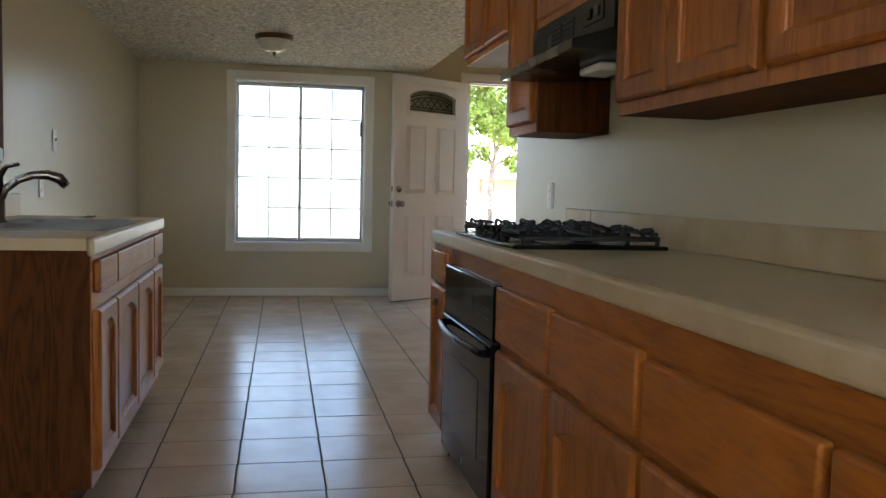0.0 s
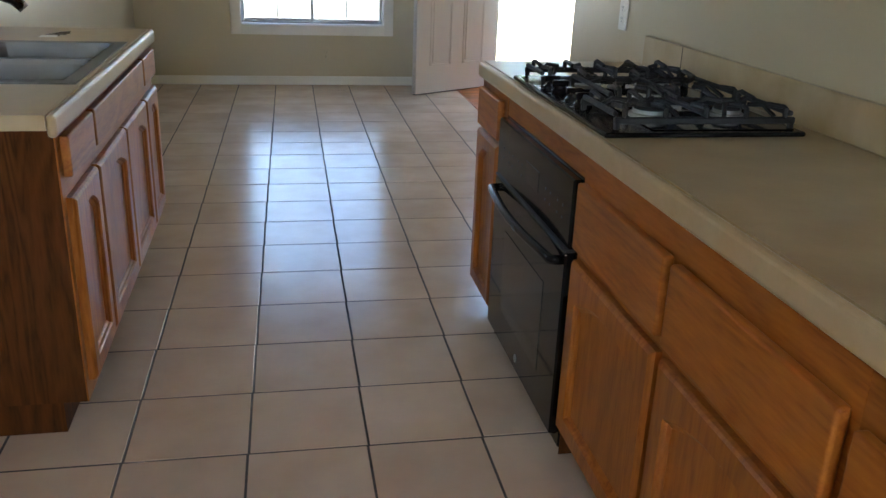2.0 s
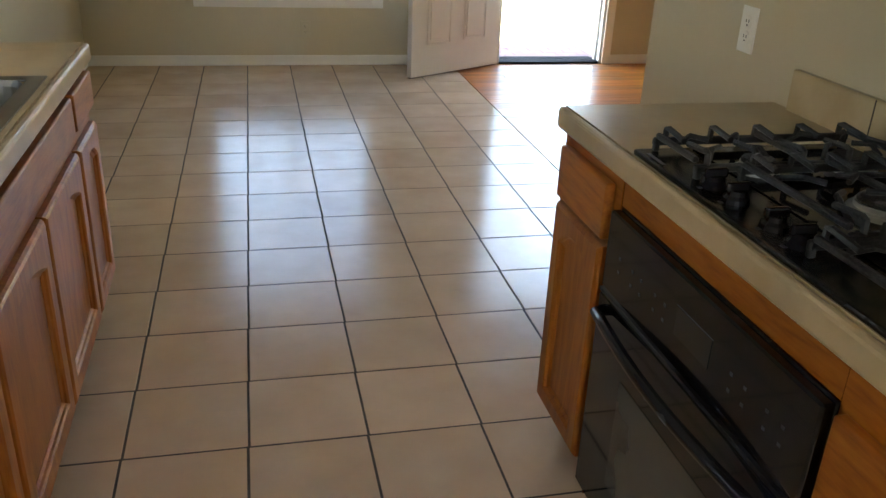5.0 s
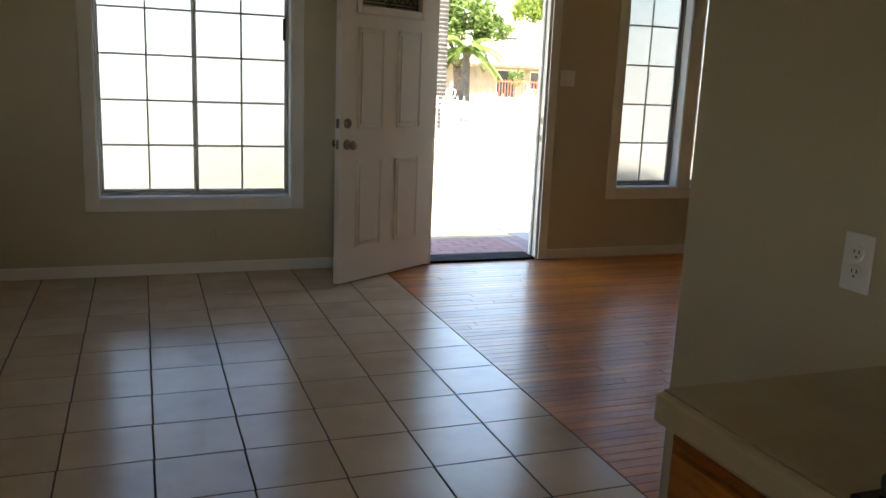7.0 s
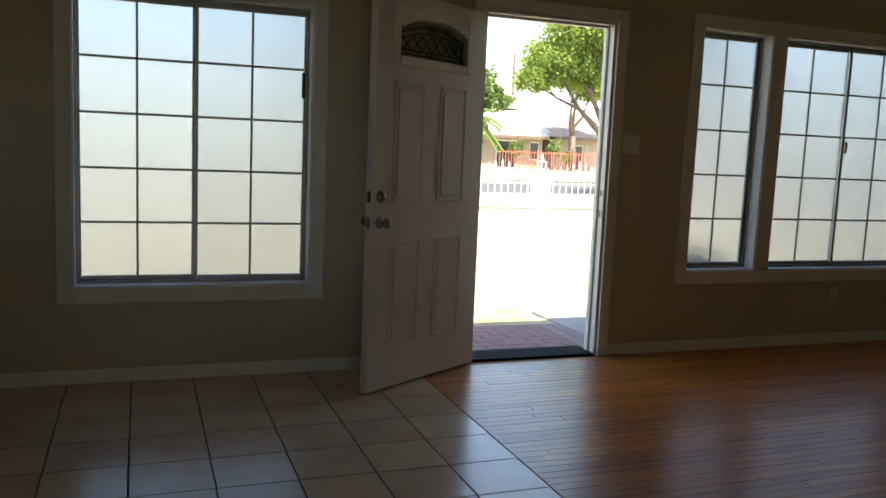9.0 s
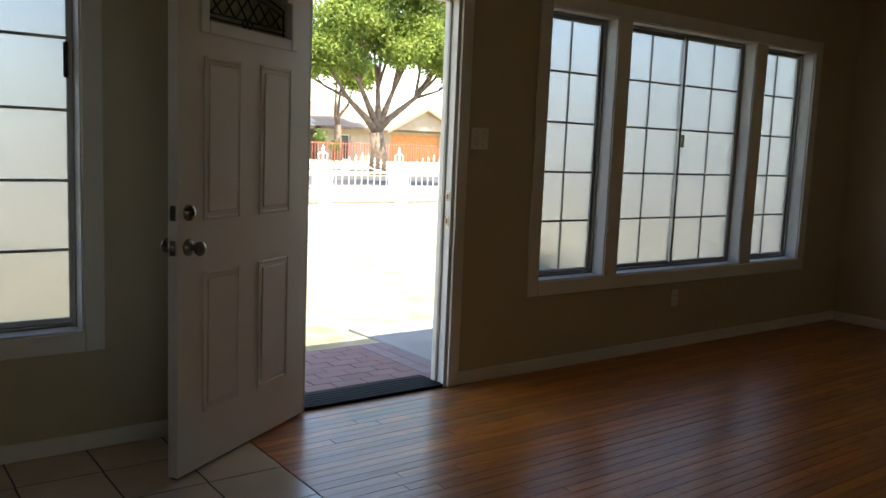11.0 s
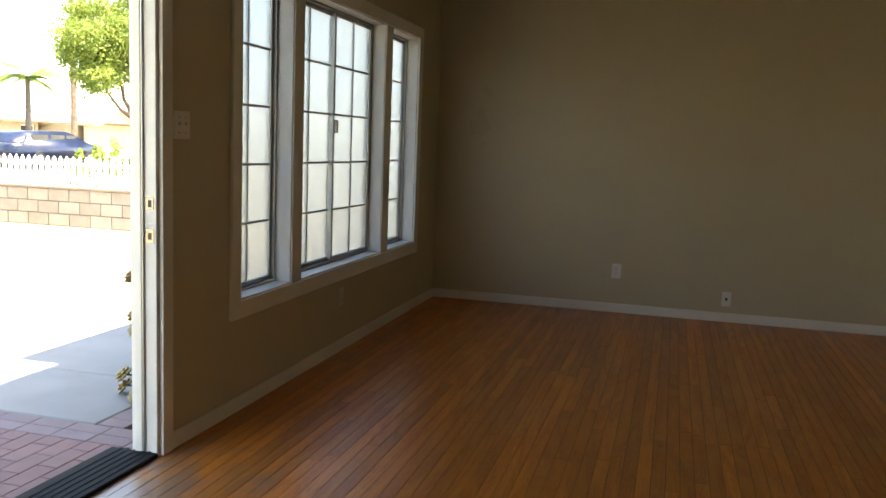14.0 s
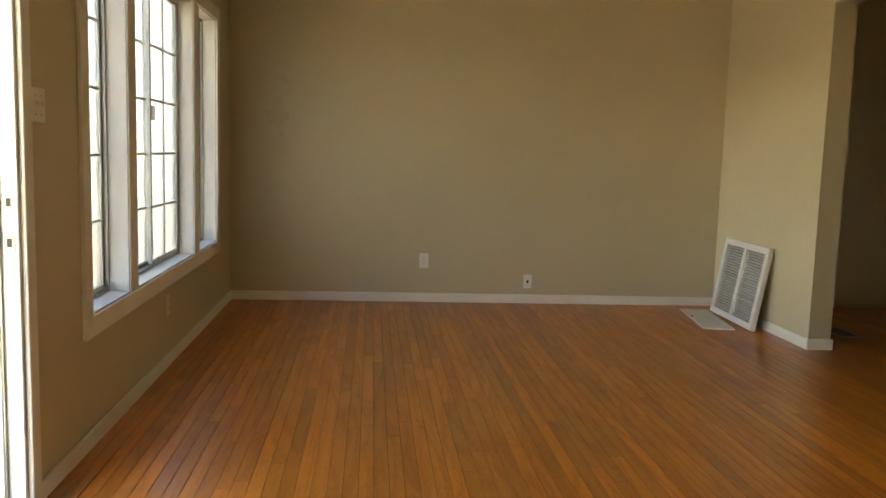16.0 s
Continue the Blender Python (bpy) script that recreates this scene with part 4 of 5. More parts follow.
part("spout", tube(bmesh.new(), [(-0.57, 3.88, SZ + 0.08), (-0.55, 3.885, SZ + 0.13), (-0.51, 3.895, SZ + 0.165), (-0.46, 3.91, SZ + 0.185), (-0.41, 3.925, SZ + 0.188), (-0.37, 3.935, SZ + 0.175), (-0.345, 3.94, SZ + 0.145)], [0.016, 0.016, 0.0155, 0.016, 0.019, 0.021, 0.017], 14), NICKEL, tap, "", True)
part("lever", tube(bmesh.new(), [(-0.57, 3.88, SZ + 0.10), (-0.56, 3.86, SZ + 0.18), (-0.52, 3.80, SZ + 0.215), (-0.47, 3.76, SZ + 0.222)], [0.014, 0.012, 0.009, 0.007], 10), NICKEL, tap, "", True)
part("sprayer", lathe(bmesh.new(), [(0.001, 0), (0.02, 0), (0.018, 0.012), (0.014, 0.02), (0.015, 0.05), (0.012, 0.058), (0.001, 0.06)], (-0.565, 3.66, SZ + 0.004), "z"), ENAMEL, tap, "dark side spray", True)
keys = thing("key_bunch", "bunch of keys with a paper tag on the worktop", "keys", (-0.42, 4.50, 0.8635))
part("tag", B(-0.44, -0.38, 4.43, 4.48, 0.863, 0.8645), PLASTIC, keys, "white paper tag")
for k in range(4):
    a = k * 0.5 - 0.6
    kb = bmesh.new()
    lathe(kb, [(0.001, 0), (0.012, 0), (0.012, 0.002), (0.001, 0.002)], (-0.42 + 0.012 * k, 4.50, 0.8632 + 0.0022 * k), "z", 12)
    tube(kb, [(-0.42 + 0.012 * k, 4.50, 0.8645 + 0.0022 * k), (-0.42 + 0.012 * k + 0.05 * math.cos(a), 4.50 + 0.05 * math.sin(a), 0.8645 + 0.0022 * k)], 0.003, 6)
    part("key", kb, NICKEL, keys)

# the sink run stands a little out of square with the wall
SKEW = Matrix.Translation((-0.088, 4.75, 0)) @ pose(0, 0, 0, 0, 0, 0.4) @ Matrix.Translation((0.088, -4.75, 0))
for ob in (sink_base, sink_top, sink, tap, keys):
    ob.matrix_world = SKEW @ ob.matrix_world

# ---- ceiling lamp ----
lamp = thing("ceiling_lamp", "flush glass dome ceiling lamp with a bronze rim, switched off", "ceiling lamp", (0.442, 6.88, LOW))
BRONZE = surface("bronze", (0.10, 0.055, 0.03), (0.16, 0.09, 0.05), 6, 0.35, 0.05, metal=1.0)
part("pan", lathe(bmesh.new(), [(0.001, 0), (0.14, 0), (0.142, -0.015), (0.135, -0.03), (0.12, -0.035), (0.001, -0.036)], (0.442, 6.88, LOW), "z", 32), BRONZE, lamp, "bronze rim", True)
part("dome", lathe(bmesh.new(), [(0.122, -0.034), (0.118, -0.055), (0.10, -0.085), (0.07, -0.108), (0.03, -0.12), (0.001, -0.122)], (0.442, 6.88, LOW), "z", 32), surface("alabaster_glass", (0.62, 0.58, 0.50), (0.74, 0.70, 0.62), 8, 0.25, 0.02), lamp, "frosted glass dome", True)
part("finial", lathe(bmesh.new(), [(0.001, -0.118), (0.012, -0.122), (0.014, -0.13), (0.006, -0.138), (0.009, -0.146), (0.001, -0.156)], (0.442, 6.88, LOW), "z", 16), BRONZE, lamp, "bronze finial", True)

# ---- loose air grille against the living room wall ----
GRILLE = surface("white_enamel", (0.72, 0.70, 0.68), (0.8, 0.78, 0.76), 4, 0.35, 0.03)
gr = thing("return_air_grille", "white metal return-air grille leaning on the wall", "air grille", (6.53, 4.54, 0.0))
g = bmesh.new()
GW, GH = 0.80, 0.615
lean = pose(6.53, 4.54, 0.006, 9.5, 0, -2)
frame_ring(g, -GW / 2, GW / 2, 0, GH, 0.05, -0.02, 0.02, 0.004)
box(g, -0.025, 0.025, -0.018, 0.018, 0.05, GH - 0.05, 0.003)
fr = part("frame", g, GRILLE)
fr.parent = gr
fr.matrix_basis = gr.matrix_world.inverted() @ lean
lou = mesh("louvre", B(-0.163, 0.163, -0.009, 0.009, -0.0012, 0.0012), GRILLE)
for side in (-1, 1):
    for k in range(24):
        lv = new("louvre", lou)
        lv.parent = gr
        lv.matrix_basis = gr.matrix_world.inverted() @ lean @ pose(side * 0.187, 0.004, 0.064 + k * 0.0210, -38, 0, 0)
bk = part("backing", B(-GW / 2 + 0.045, GW / 2 - 0.045, -0.022, -0.018, 0.045, GH - 0.045), surface("grey_duct", (0.2, 0.2, 0.19), (0.28, 0.28, 0.27), 6, 0.6, 0.1), gr, "grey backing")
bk.matrix_parent_inverse = Matrix.Identity(4)
bk.matrix_basis = gr.matrix_world.inverted() @ lean
flt = thing("grille_panel", "white slotted metal panel lying flat on the boards", "air grille", (6.60, 4.70, 0.0), -8)
local("sheet", B(-0.40, 0.36, -0.10, 0.13, 0.001, 0.010, bevel=0.003), GRILLE, flt)
for k in range(7):
    for x0 in (-0.36, 0.0):
        local("louvre", B(x0, x0 + 0.32, -0.075 + k * 0.026, -0.063 + k * 0.026, 0.010, 0.0125, bevel=0.001), GRILLE, flt)
for x0 in (0.02, 0.05):
    local("latch", B(x0, x0 + 0.015, 0.10, 0.115, 0.010, 0.013), SLOT, flt)
reg = thing("floor_register", "dark slotted floor register in the hall", "floor register", (6.15, 3.88, 0.0))
local("frame", B(-0.16, 0.16, -0.08, 0.08, 0.0, 0.004, bevel=0.001), ALU, reg)
for k in range(9):
    local("slat", B(-0.14 + k * 0.032, -0.122 + k * 0.032, -0.065, 0.065, 0.004, 0.0055), SLOT, reg)
# ---- outside ----
GRASS = surface("dry_lawn", (0.25, 0.225, 0.115), (0.54, 0.48, 0.335), 2.6, 0.95, 1.0, 90, depth=0.03)
CONC = surface("concrete", (0.17, 0.17, 0.17), (0.235, 0.235, 0.23), 2, 0.85, 0.3, 60)
BRICK = surface("red_porch_brick", (0.145, 0.08, 0.08), (0.195, 0.11, 0.108), 6, 0.8, 0.3, 60, random_tint=0.08)
structure("ground", B(-150, 190, FRONT_OUT + 0.0, 320, -0.6, -0.25), GRASS, "dry sunlit front lawn reaching to the street", "ground")
structure("ground_rear", B(-150, 190, -160, BACK - 0.2, -0.6, -0.25), GRASS, "dry ground behind the house", "ground")
structure("ground_side", B(-150, LEFT - 0.2, BACK - 0.2, FRONT_OUT, -0.6, -0.25), GRASS, "dry ground beside the house", "ground")
structure("ground_far_side", B(RIGHT + 0.2, 190, BACK - 0.2, FRONT_OUT, -0.6, -0.25), GRASS, "dry ground beside the house", "ground")
walk_path = structure("pavement", B(3.655, 9.6, 9.14, 10.36, -0.26, -0.135), CONC, "grey concrete walk along the house", "pavement")
for a, b in ((3.66, 4.385), (4.395, 6.2), (6.21, 8.0), (8.01, 9.6)):
    part("slab", B(a, b, 9.145, 10.35, -0.14, -0.112, bevel=0.006), CONC, walk_path)
structure("flower_bed", B(3.66, 9.6, FRONT_OUT, 8.975, -0.26, -0.135), GROUT, "dark soil bed along the house front", "ground")
porch = structure("porch", B(1.6, 3.65, FRONT_OUT, 9.87, -0.26, -0.13), GROUT, "red brick porch step in the shade", "porch")

def leafy(name, dark, light):
    """Leaves: the light also comes through them."""
    m = surface(name, dark, light, 1.5, 0.55, 0, random_tint=0.1)
    n, l = m.node_tree.nodes, m.node_tree.links
    b = n["Principled BSDF"]
    tr = n.new("ShaderNodeBsdfTranslucent")
    mix = n.new("ShaderNodeMixShader")
    mix.inputs[0].default_value = 0.42
    l.new(b.inputs["Base Color"].links[0].from_socket, tr.inputs["Color"])
    l.new(b.outputs[0], mix.inputs[1])
    l.new(tr.outputs[0], mix.inputs[2])
    l.new(mix.outputs[0], n["Material Output"].inputs["Surface"])
    return m


LEAFA = leafy("tree_leaves", (0.12, 0.19, 0.03), (0.30, 0.37, 0.08))
LEAFB = leafy("bush_leaves", (0.09, 0.15, 0.035), (0.17, 0.25, 0.06))
BARK = surface("bark", (0.10, 0.07, 0.05), (0.2, 0.15, 0.11), 6, 0.9, 0.8, 30)
PALMBARK = surface("palm_bark", (0.045, 0.04, 0.037), (0.09, 0.08, 0.072), 5, 0.9, 0.8, 20)
FENCEW = surface("white_fence_paint", (0.54, 0.53, 0.52), (0.64, 0.63, 0.62), 3, 0.5, 0.05)
BLOCK = surface("tan_block", (0.235, 0.19, 0.15), (0.295, 0.245, 0.20), 5, 0.9, 0.5, 60, random_tint=0.1)
STUCCO = [surface("stucco_" + n, a, b, 2, 0.9, 0.3, 60) for n, a, b in (("tan", (0.25, 0.20, 0.145), (0.30, 0.245, 0.185)), ("cream", (0.31, 0.265, 0.205), (0.37, 0.32, 0.255)), ("brown", (0.16, 0.115, 0.09), (0.21, 0.155, 0.12)))]
ROOF = [surface("roof_" + n, a, b, 1.5, 0.9, 0.5, 20) for n, a, b in (("pale", (0.36, 0.33, 0.30), (0.44, 0.41, 0.37)), ("brown", (0.25, 0.18, 0.13), (0.32, 0.24, 0.18)), ("grey", (0.20, 0.185, 0.17), (0.27, 0.25, 0.235)))]
ORANGE = surface("orange_garage_door", (0.45, 0.18, 0.06), (0.55, 0.24, 0.09), 3, 0.6, 0.1)
REDBRICK = surface("chimney_brick", (0.32, 0.09, 0.06), (0.42, 0.15, 0.1), 5, 0.9, 0.3)
ASPHALT = surface("asphalt", (0.04, 0.04, 0.042), (0.07, 0.07, 0.07), 2, 0.95, 0.5, 80)
WINGLASS = surface("far_window_glass", (0.02, 0.025, 0.03), (0.04, 0.045, 0.05), 2, 0.1, 0)
G = -0.25
structure("road", B(-120, 160, 27.5, 36.0, G - 0.1, G + 0.006), ASPHALT, "grey asphalt street beyond the fence", "road")
structure("sidewalk", B(-120, 160, 22.5, 24.0, G - 0.1, G + 0.02, bevel=0.006), CONC, "pale concrete sidewalk along the street", "pavement")
structure("kerb", B(-120, 160, 27.3, 27.5, G - 0.1, G + 0.13, bevel=0.02), CONC, "concrete kerb of the street", "kerb")


def leaf_cloud(name, centres, mat, parent, n, size, seed, flat=0.6):
    """Many small bent leaves scattered in clumps round the given centres (x, y, z, radius)."""
    r = np.random.RandomState(seed)
    pts, faces = [], []
    for cx, cy, cz, cr in centres:
        k = max(8, int(n * cr * cr / sum(c[3] ** 2 for c in centres)))
        clumps = r.normal(size=(max(4, k // 22), 3))
        clumps = clumps / np.linalg.norm(clumps, axis=1)[:, None] * (r.uniform(0.35, 1.0, (len(clumps), 1)) ** 0.6) * cr * np.array([1, 1, flat])
        for i in range(k):
            c = clumps[r.randint(len(clumps))] + r.normal(size=3) * cr * 0.13 + np.array([cx, cy, cz])
            a = r.normal(size=3)
            a /= np.linalg.norm(a)
            b = np.cross(a, r.normal(size=3))
            b /= np.linalg.norm(b) + 1e-6
            s = size * r.uniform(0.6, 1.4)
            q = len(pts)
            up = np.cross(a, b) * s * 0.25
            pts += [c - a * s, c + b * s * 0.5 + up, c + a * s, c - b * s * 0.5 + up]
            faces += [(q, q + 1, q + 2), (q, q + 2, q + 3)]
    me = bpy.data.meshes.new(name)
    me.from_pydata([tuple(p) for p in pts], [], faces)
    me.materials.append(mat)
    ob = new(name, me)
    ob.parent = parent
    ob.matrix_parent_inverse = parent.matrix_world.inverted()
    return ob


def tree(name, label, x, y, trunk_h, r, crown, n, size, seed, mat=None, group=""):
    """A tapered trunk that forks into limbs, each with its own clump of leaves."""
    t = thing(name, label, "tree", (x, y, G), group=group)
    rg = random.Random(seed)
    bm = bmesh.new()
    fork = (x + rg.uniform(-0.2, 0.2), y, G + trunk_h)
    tube(bm, [(x, y, G - 0.1), (x + 0.05, y, G + trunk_h * 0.5), fork], [r * 1.3, r, r * 0.85], 12)
    mids = []
    for i, c in enumerate(crown):
        if i < 5:  # main limbs leave the fork, the others branch from the nearest of them
            m = ((fork[0] + c[0]) / 2 + rg.uniform(-0.3, 0.3), (fork[1] + c[1]) / 2, (fork[2] + c[2]) / 2 - 0.35)
            q = ((fork[0] * 2 + m[0]) / 3 + rg.uniform(-0.12, 0.12), fork[1], (fork[2] * 2 + m[2]) / 3 + 0.1)
            tube(bm, [tuple(fork), q, m, (c[0], c[1], c[2])], [r * 0.55, r * 0.42, r * 0.27, r * 0.08], 8)
            mids.append(m)
        else:
            m0 = min(mids, key=lambda p: (p[0] - c[0]) ** 2 + (p[1] - c[1]) ** 2 + (p[2] - c[2]) ** 2)
            m = ((m0[0] + c[0]) / 2 + rg.uniform(-0.3, 0.3), (m0[1] + c[1]) / 2, (m0[2] + c[2]) / 2 - 0.15)
            tube(bm, [m0, m, (c[0], c[1], c[2])], [r * 0.22, r * 0.15, r * 0.05], 6)
        for k in range(2):
            tube(bm, [m, (c[0] + rg.uniform(-1, 1) * c[3] * 0.7, c[1] + rg.uniform(-1, 1) * c[3] * 0.7, c[2] + rg.uniform(0, 0.6) * c[3])], [r * 0.09, r * 0.03], 5)
    part("trunk", bm, BARK, t, "", True)
    leaf_cloud("crown", crown, mat or LEAFA, t, n, size, seed)
    return t


tree("tree", "broad green street tree with a forked trunk before the houses", 20.6, 37.0, 1.9, 0.36,
     [(17.4, 37, 5.2, 1.3), (18.6, 36.4, 6.4, 1.6), (20.4, 37.5, 6.2, 1.7), (22.4, 36.6, 6.0, 1.6), (24.2, 37, 5.6, 1.4), (19.6, 36.4, 8.0, 1.7), (21.8, 37, 8.2, 1.8), (23.6, 37, 7.6, 1.6), (20.6, 37, 9.8, 1.7),
      (25.6, 37, 6.6, 1.3), (16.6, 37, 4.2, 0.9), (19.2, 37, 4.6, 0.9), (25.0, 37, 4.4, 1.0), (22.6, 37, 9.6, 1.5), (18.0, 36.6, 5.0, 1.2), (21.2, 36, 5.2, 1.2), (23.4, 36.4, 5.0, 1.1)], 78000, 0.085, 3)
tree("tree", "olive green tree with a leaning forked trunk behind the pickets", 35.5, 31.5, 2.0, 0.3,
     [(34.0, 31.5, 4.6, 1.6), (36.0, 31.5, 5.2, 1.8), (37.8, 31.5, 4.4, 1.4), (35.0, 31, 6.0, 1.5), (32.6, 31.5, 3.6, 1.1), (37, 31, 6.2, 1.4), (33.4, 31, 5.6, 1.2), (38.4, 31, 5.6, 1.3), (34.2, 33.2, 5.0, 1.5), (34.4, 33.0, 6.6, 1.4), (36.4, 30.4, 3.8, 1.3),
      (37.2, 29.0, 4.4, 1.3), (37.5, 28.6, 5.7, 1.4), (36.8, 29.6, 3.1, 0.8), (37.4, 28.9, 7.0, 1.3), (32.0, 31.8, 5.3, 1.2), (35.8, 31.2, 7.4, 1.3)], 60000, 0.085, 4)
tree("tree", "slender light-leaved tree beyond the front fence", 8.0, 29.5, 2.1, 0.13,
     [(7.2, 29.5, 3.6, 1.0), (8.4, 29.5, 4.4, 1.2), (9.1, 29.5, 3.2, 0.9), (7.7, 29.2, 5.2, 1.0), (8.9, 29.5, 5.6, 1.0),
      (7.3, 29.6, 2.3, 0.7), (9.2, 29.4, 2.1, 0.7), (8.4, 29.2, 3.2, 0.8), (9.8, 29.5, 4.3, 1.1), (6.5, 29.5, 4.5, 1.0)], 17000, 0.085, 6)
tree("tree", "dense dark green tree beside the far house", 19.2, 52.0, 2.0, 0.3,
     [(17.5, 52, 4.0, 1.8), (19.5, 52, 5.0, 2.0), (18.0, 52, 6.4, 1.7), (21.0, 52, 4.2, 1.4), (16.0, 52, 5.4, 1.8)], 8000, 0.17, 8, LEAFB)
tree("tree", "green tree seen past the entrance jamb", 29.5, 56.5, 2.5, 0.3, [(29.0, 56, 6.4, 1.6), (30.6, 56, 5.6, 1.5), (30.0, 56, 7.4, 1.3)], 5000, 0.16, 9)


def palm(name, label, x, y, h, r, fronds, seed, frond_len=1.8):
    t = thing(name, label, "palm tree", (x, y, G))
    bm = bmesh.new()
    rg = random.Random(seed)
    steps = int(h / 0.11)
    prof = []
    for i in range(steps):
        z = h * i / steps
        rr = r * (1.1 - 0.25 * z / h)
        prof += [(rr * rg.uniform(0.97, 1.0), z), (rr * rg.uniform(1.03, 1.08), z + 0.075)]
    lathe(bm, [(0.001, -0.1)] + prof + [(0.001, h)], (x, y, G), "z", 20)
    part("trunk", bm, PALMBARK, t, "grey ringed palm trunk")
    pts, faces = [], []
    for k in range(fronds):
        a = 2 * math.pi * k / fronds + rg.uniform(-0.2, 0.2)
        lift = rg.uniform(-0.1, 1.1)
        d = Vector((math.cos(a), math.sin(a), 0))
        side = Vector((-math.sin(a), math.cos(a), 0))
        for j in range(22):
            u = (j + 1) / 22
            p = Vector((x, y, G + h)) + d * frond_len * u + Vector((0, 0, frond_len * (lift * u - 0.75 * u * u)))
            for s in (-1, 1):
                q = len(pts)
                tip = p + side * s * frond_len * 0.24 * (1 - 0.6 * u) + d * 0.14 * frond_len - Vector((0, 0, 0.10 * frond_len))
                pts += [tuple(p - d * 0.085), tuple(p + d * 0.09), tuple(tip)]
                faces.append((q, q + 1, q + 2))
    me = bpy.data.meshes.new("fronds")
    me.from_pydata(pts, [], faces)
    me.materials.append(LEAFB)
    f = new("fronds", me)
    f.parent = t
    f.matrix_parent_inverse = t.matrix_world.inverted()
    return t


palm("palm_tree", "tall grey palm trunk standing behind the front fence", 17.3, 25.2, 13.0, 0.33, 26, 1, 2.6)
palm("palm_tree", "tall palm trunk beyond the front fence", 8.2, 25.2, 13.0, 0.3, 26, 2, 2.6)
palm("palm_tree", "short feathery palm before the far house", 18.9, 50.0, 3.0, 0.25, 34, 3, 2.0)
palm("palm_tree", "palm with drooping fronds beside the tan house", 52.5, 52.9, 5.3, 0.2, 26, 4, 2.5)
palm("palm_tree", "grey palm trunk standing beyond the side yard", 27.05, 22.6, 12.0, 0.34, 22, 7, 2.6)


def house(label, x0, x1, y, eave, ridge, wall, roof, openings, depth=9.0, gable=None):
    """A single-storey house: stuccoed walls, a pitched roof with eaves, doors and windows in their frames."""
    t = thing("house", label, "house", ((x0 + x1) / 2, y, G), group="houses across the street")
    holes = [(a, b, z0, z1) for a, b, z0, z1, k in openings]
    part("wall", wall_cells(bmesh.new(), "x", y, y + 0.3, x0, x1, G, eave, holes), wall, t)
    part("wall", B(x0, x1, y + 1.2, y + depth, G, eave), wall, t)
    m = (y + y + depth) / 2
    part("roof", prismx([(y - 0.7, eave - 0.12), (y - 0.7, eave + 0.04), (m, ridge), (y + depth + 0.7, eave + 0.04), (y + depth + 0.7, eave - 0.12)], x0 - 0.6, x1 + 0.6), roof, t)
    part("fascia", B(x0 - 0.6, x1 + 0.6, y - 0.75, y - 0.7, eave - 0.16, eave + 0.05), BARK, t, "brown fascia board")
    for a, b, z0, z1, k in openings:
        if k == "garage":
            d = part("garage_door", B(a, b, y + 0.12, y + 0.18, z0, z1), ORANGE, t, "orange-brown garage door")
            for i in range(1, 4):
                part("rib", B(a, b, y + 0.10, y + 0.12, z0 + (z1 - z0) * i / 4 - 0.02, z0 + (z1 - z0) * i / 4 + 0.02), ORANGE, d)
        else:
            w = part("window" if k == "window" else "doorway", B(a, b, y + 0.16, y + 0.19, z0, z1), WINGLASS, t)
            part("frame", frame_ring(bmesh.new(), a, b, z0, z1, 0.08, y + 0.08, y + 0.16), FENCEW, w)
    if gable:
        a, b, peak = gable
        bm = bmesh.new()
        v = [bm.verts.new(p) for p in ((a, y - 1.0, eave), (b, y - 1.0, eave), ((a + b) / 2, y - 1.0, peak), (a, m, eave), (b, m, eave), ((a + b) / 2, m, peak))]
        for f in ((0, 1, 2), (3, 5, 4), (0, 2, 5, 3), (1, 4, 5, 2), (0, 3, 4, 1)):
            bm.faces.new([v[i] for i in f])
        bmesh.ops.recalc_face_normals(bm, faces=bm.faces)
        part("gable", bm, wall, t, "stone-coloured gable")
        for s in (0, 1):
            e0, e1 = ((a - 0.5, eave - 0.28), ((a + b) / 2, peak + 0.02)) if s == 0 else ((b + 0.5, eave - 0.28), ((a + b) / 2, peak + 0.02))
            bm = bmesh.new()
            v = [bm.verts.new((e[0], yy, e[1] + dz)) for yy in (y - 1.5, m) for e in (e0, e1) for dz in (0, 0.22)]
            for f in ((0, 1, 3, 2), (4, 6, 7, 5), (0, 4, 5, 1), (2, 3, 7, 6), (0, 2, 6, 4), (1, 5, 7, 3)):
                bm.faces.new([v[i] for i in f])
            bmesh.ops.recalc_face_normals(bm, faces=bm.faces)
            part("gable_roof", bm, roof, t)
    return t


def prismx(profile, x0, x1):
    bm = bmesh.new()
    a = [bm.verts.new((x0, p, z)) for p, z in profile]
    b = [bm.verts.new((x1, p, z)) for p, z in profile]
    bm.faces.new(a)
    bm.faces.new(b[::-1])
    n = len(profile)
    for i in range(n):
        bm.faces.new((a[i], b[i], b[(i + 1) % n], a[(i + 1) % n]))
    bmesh.ops.recalc_face_normals(bm, faces=bm.faces)
    return bm


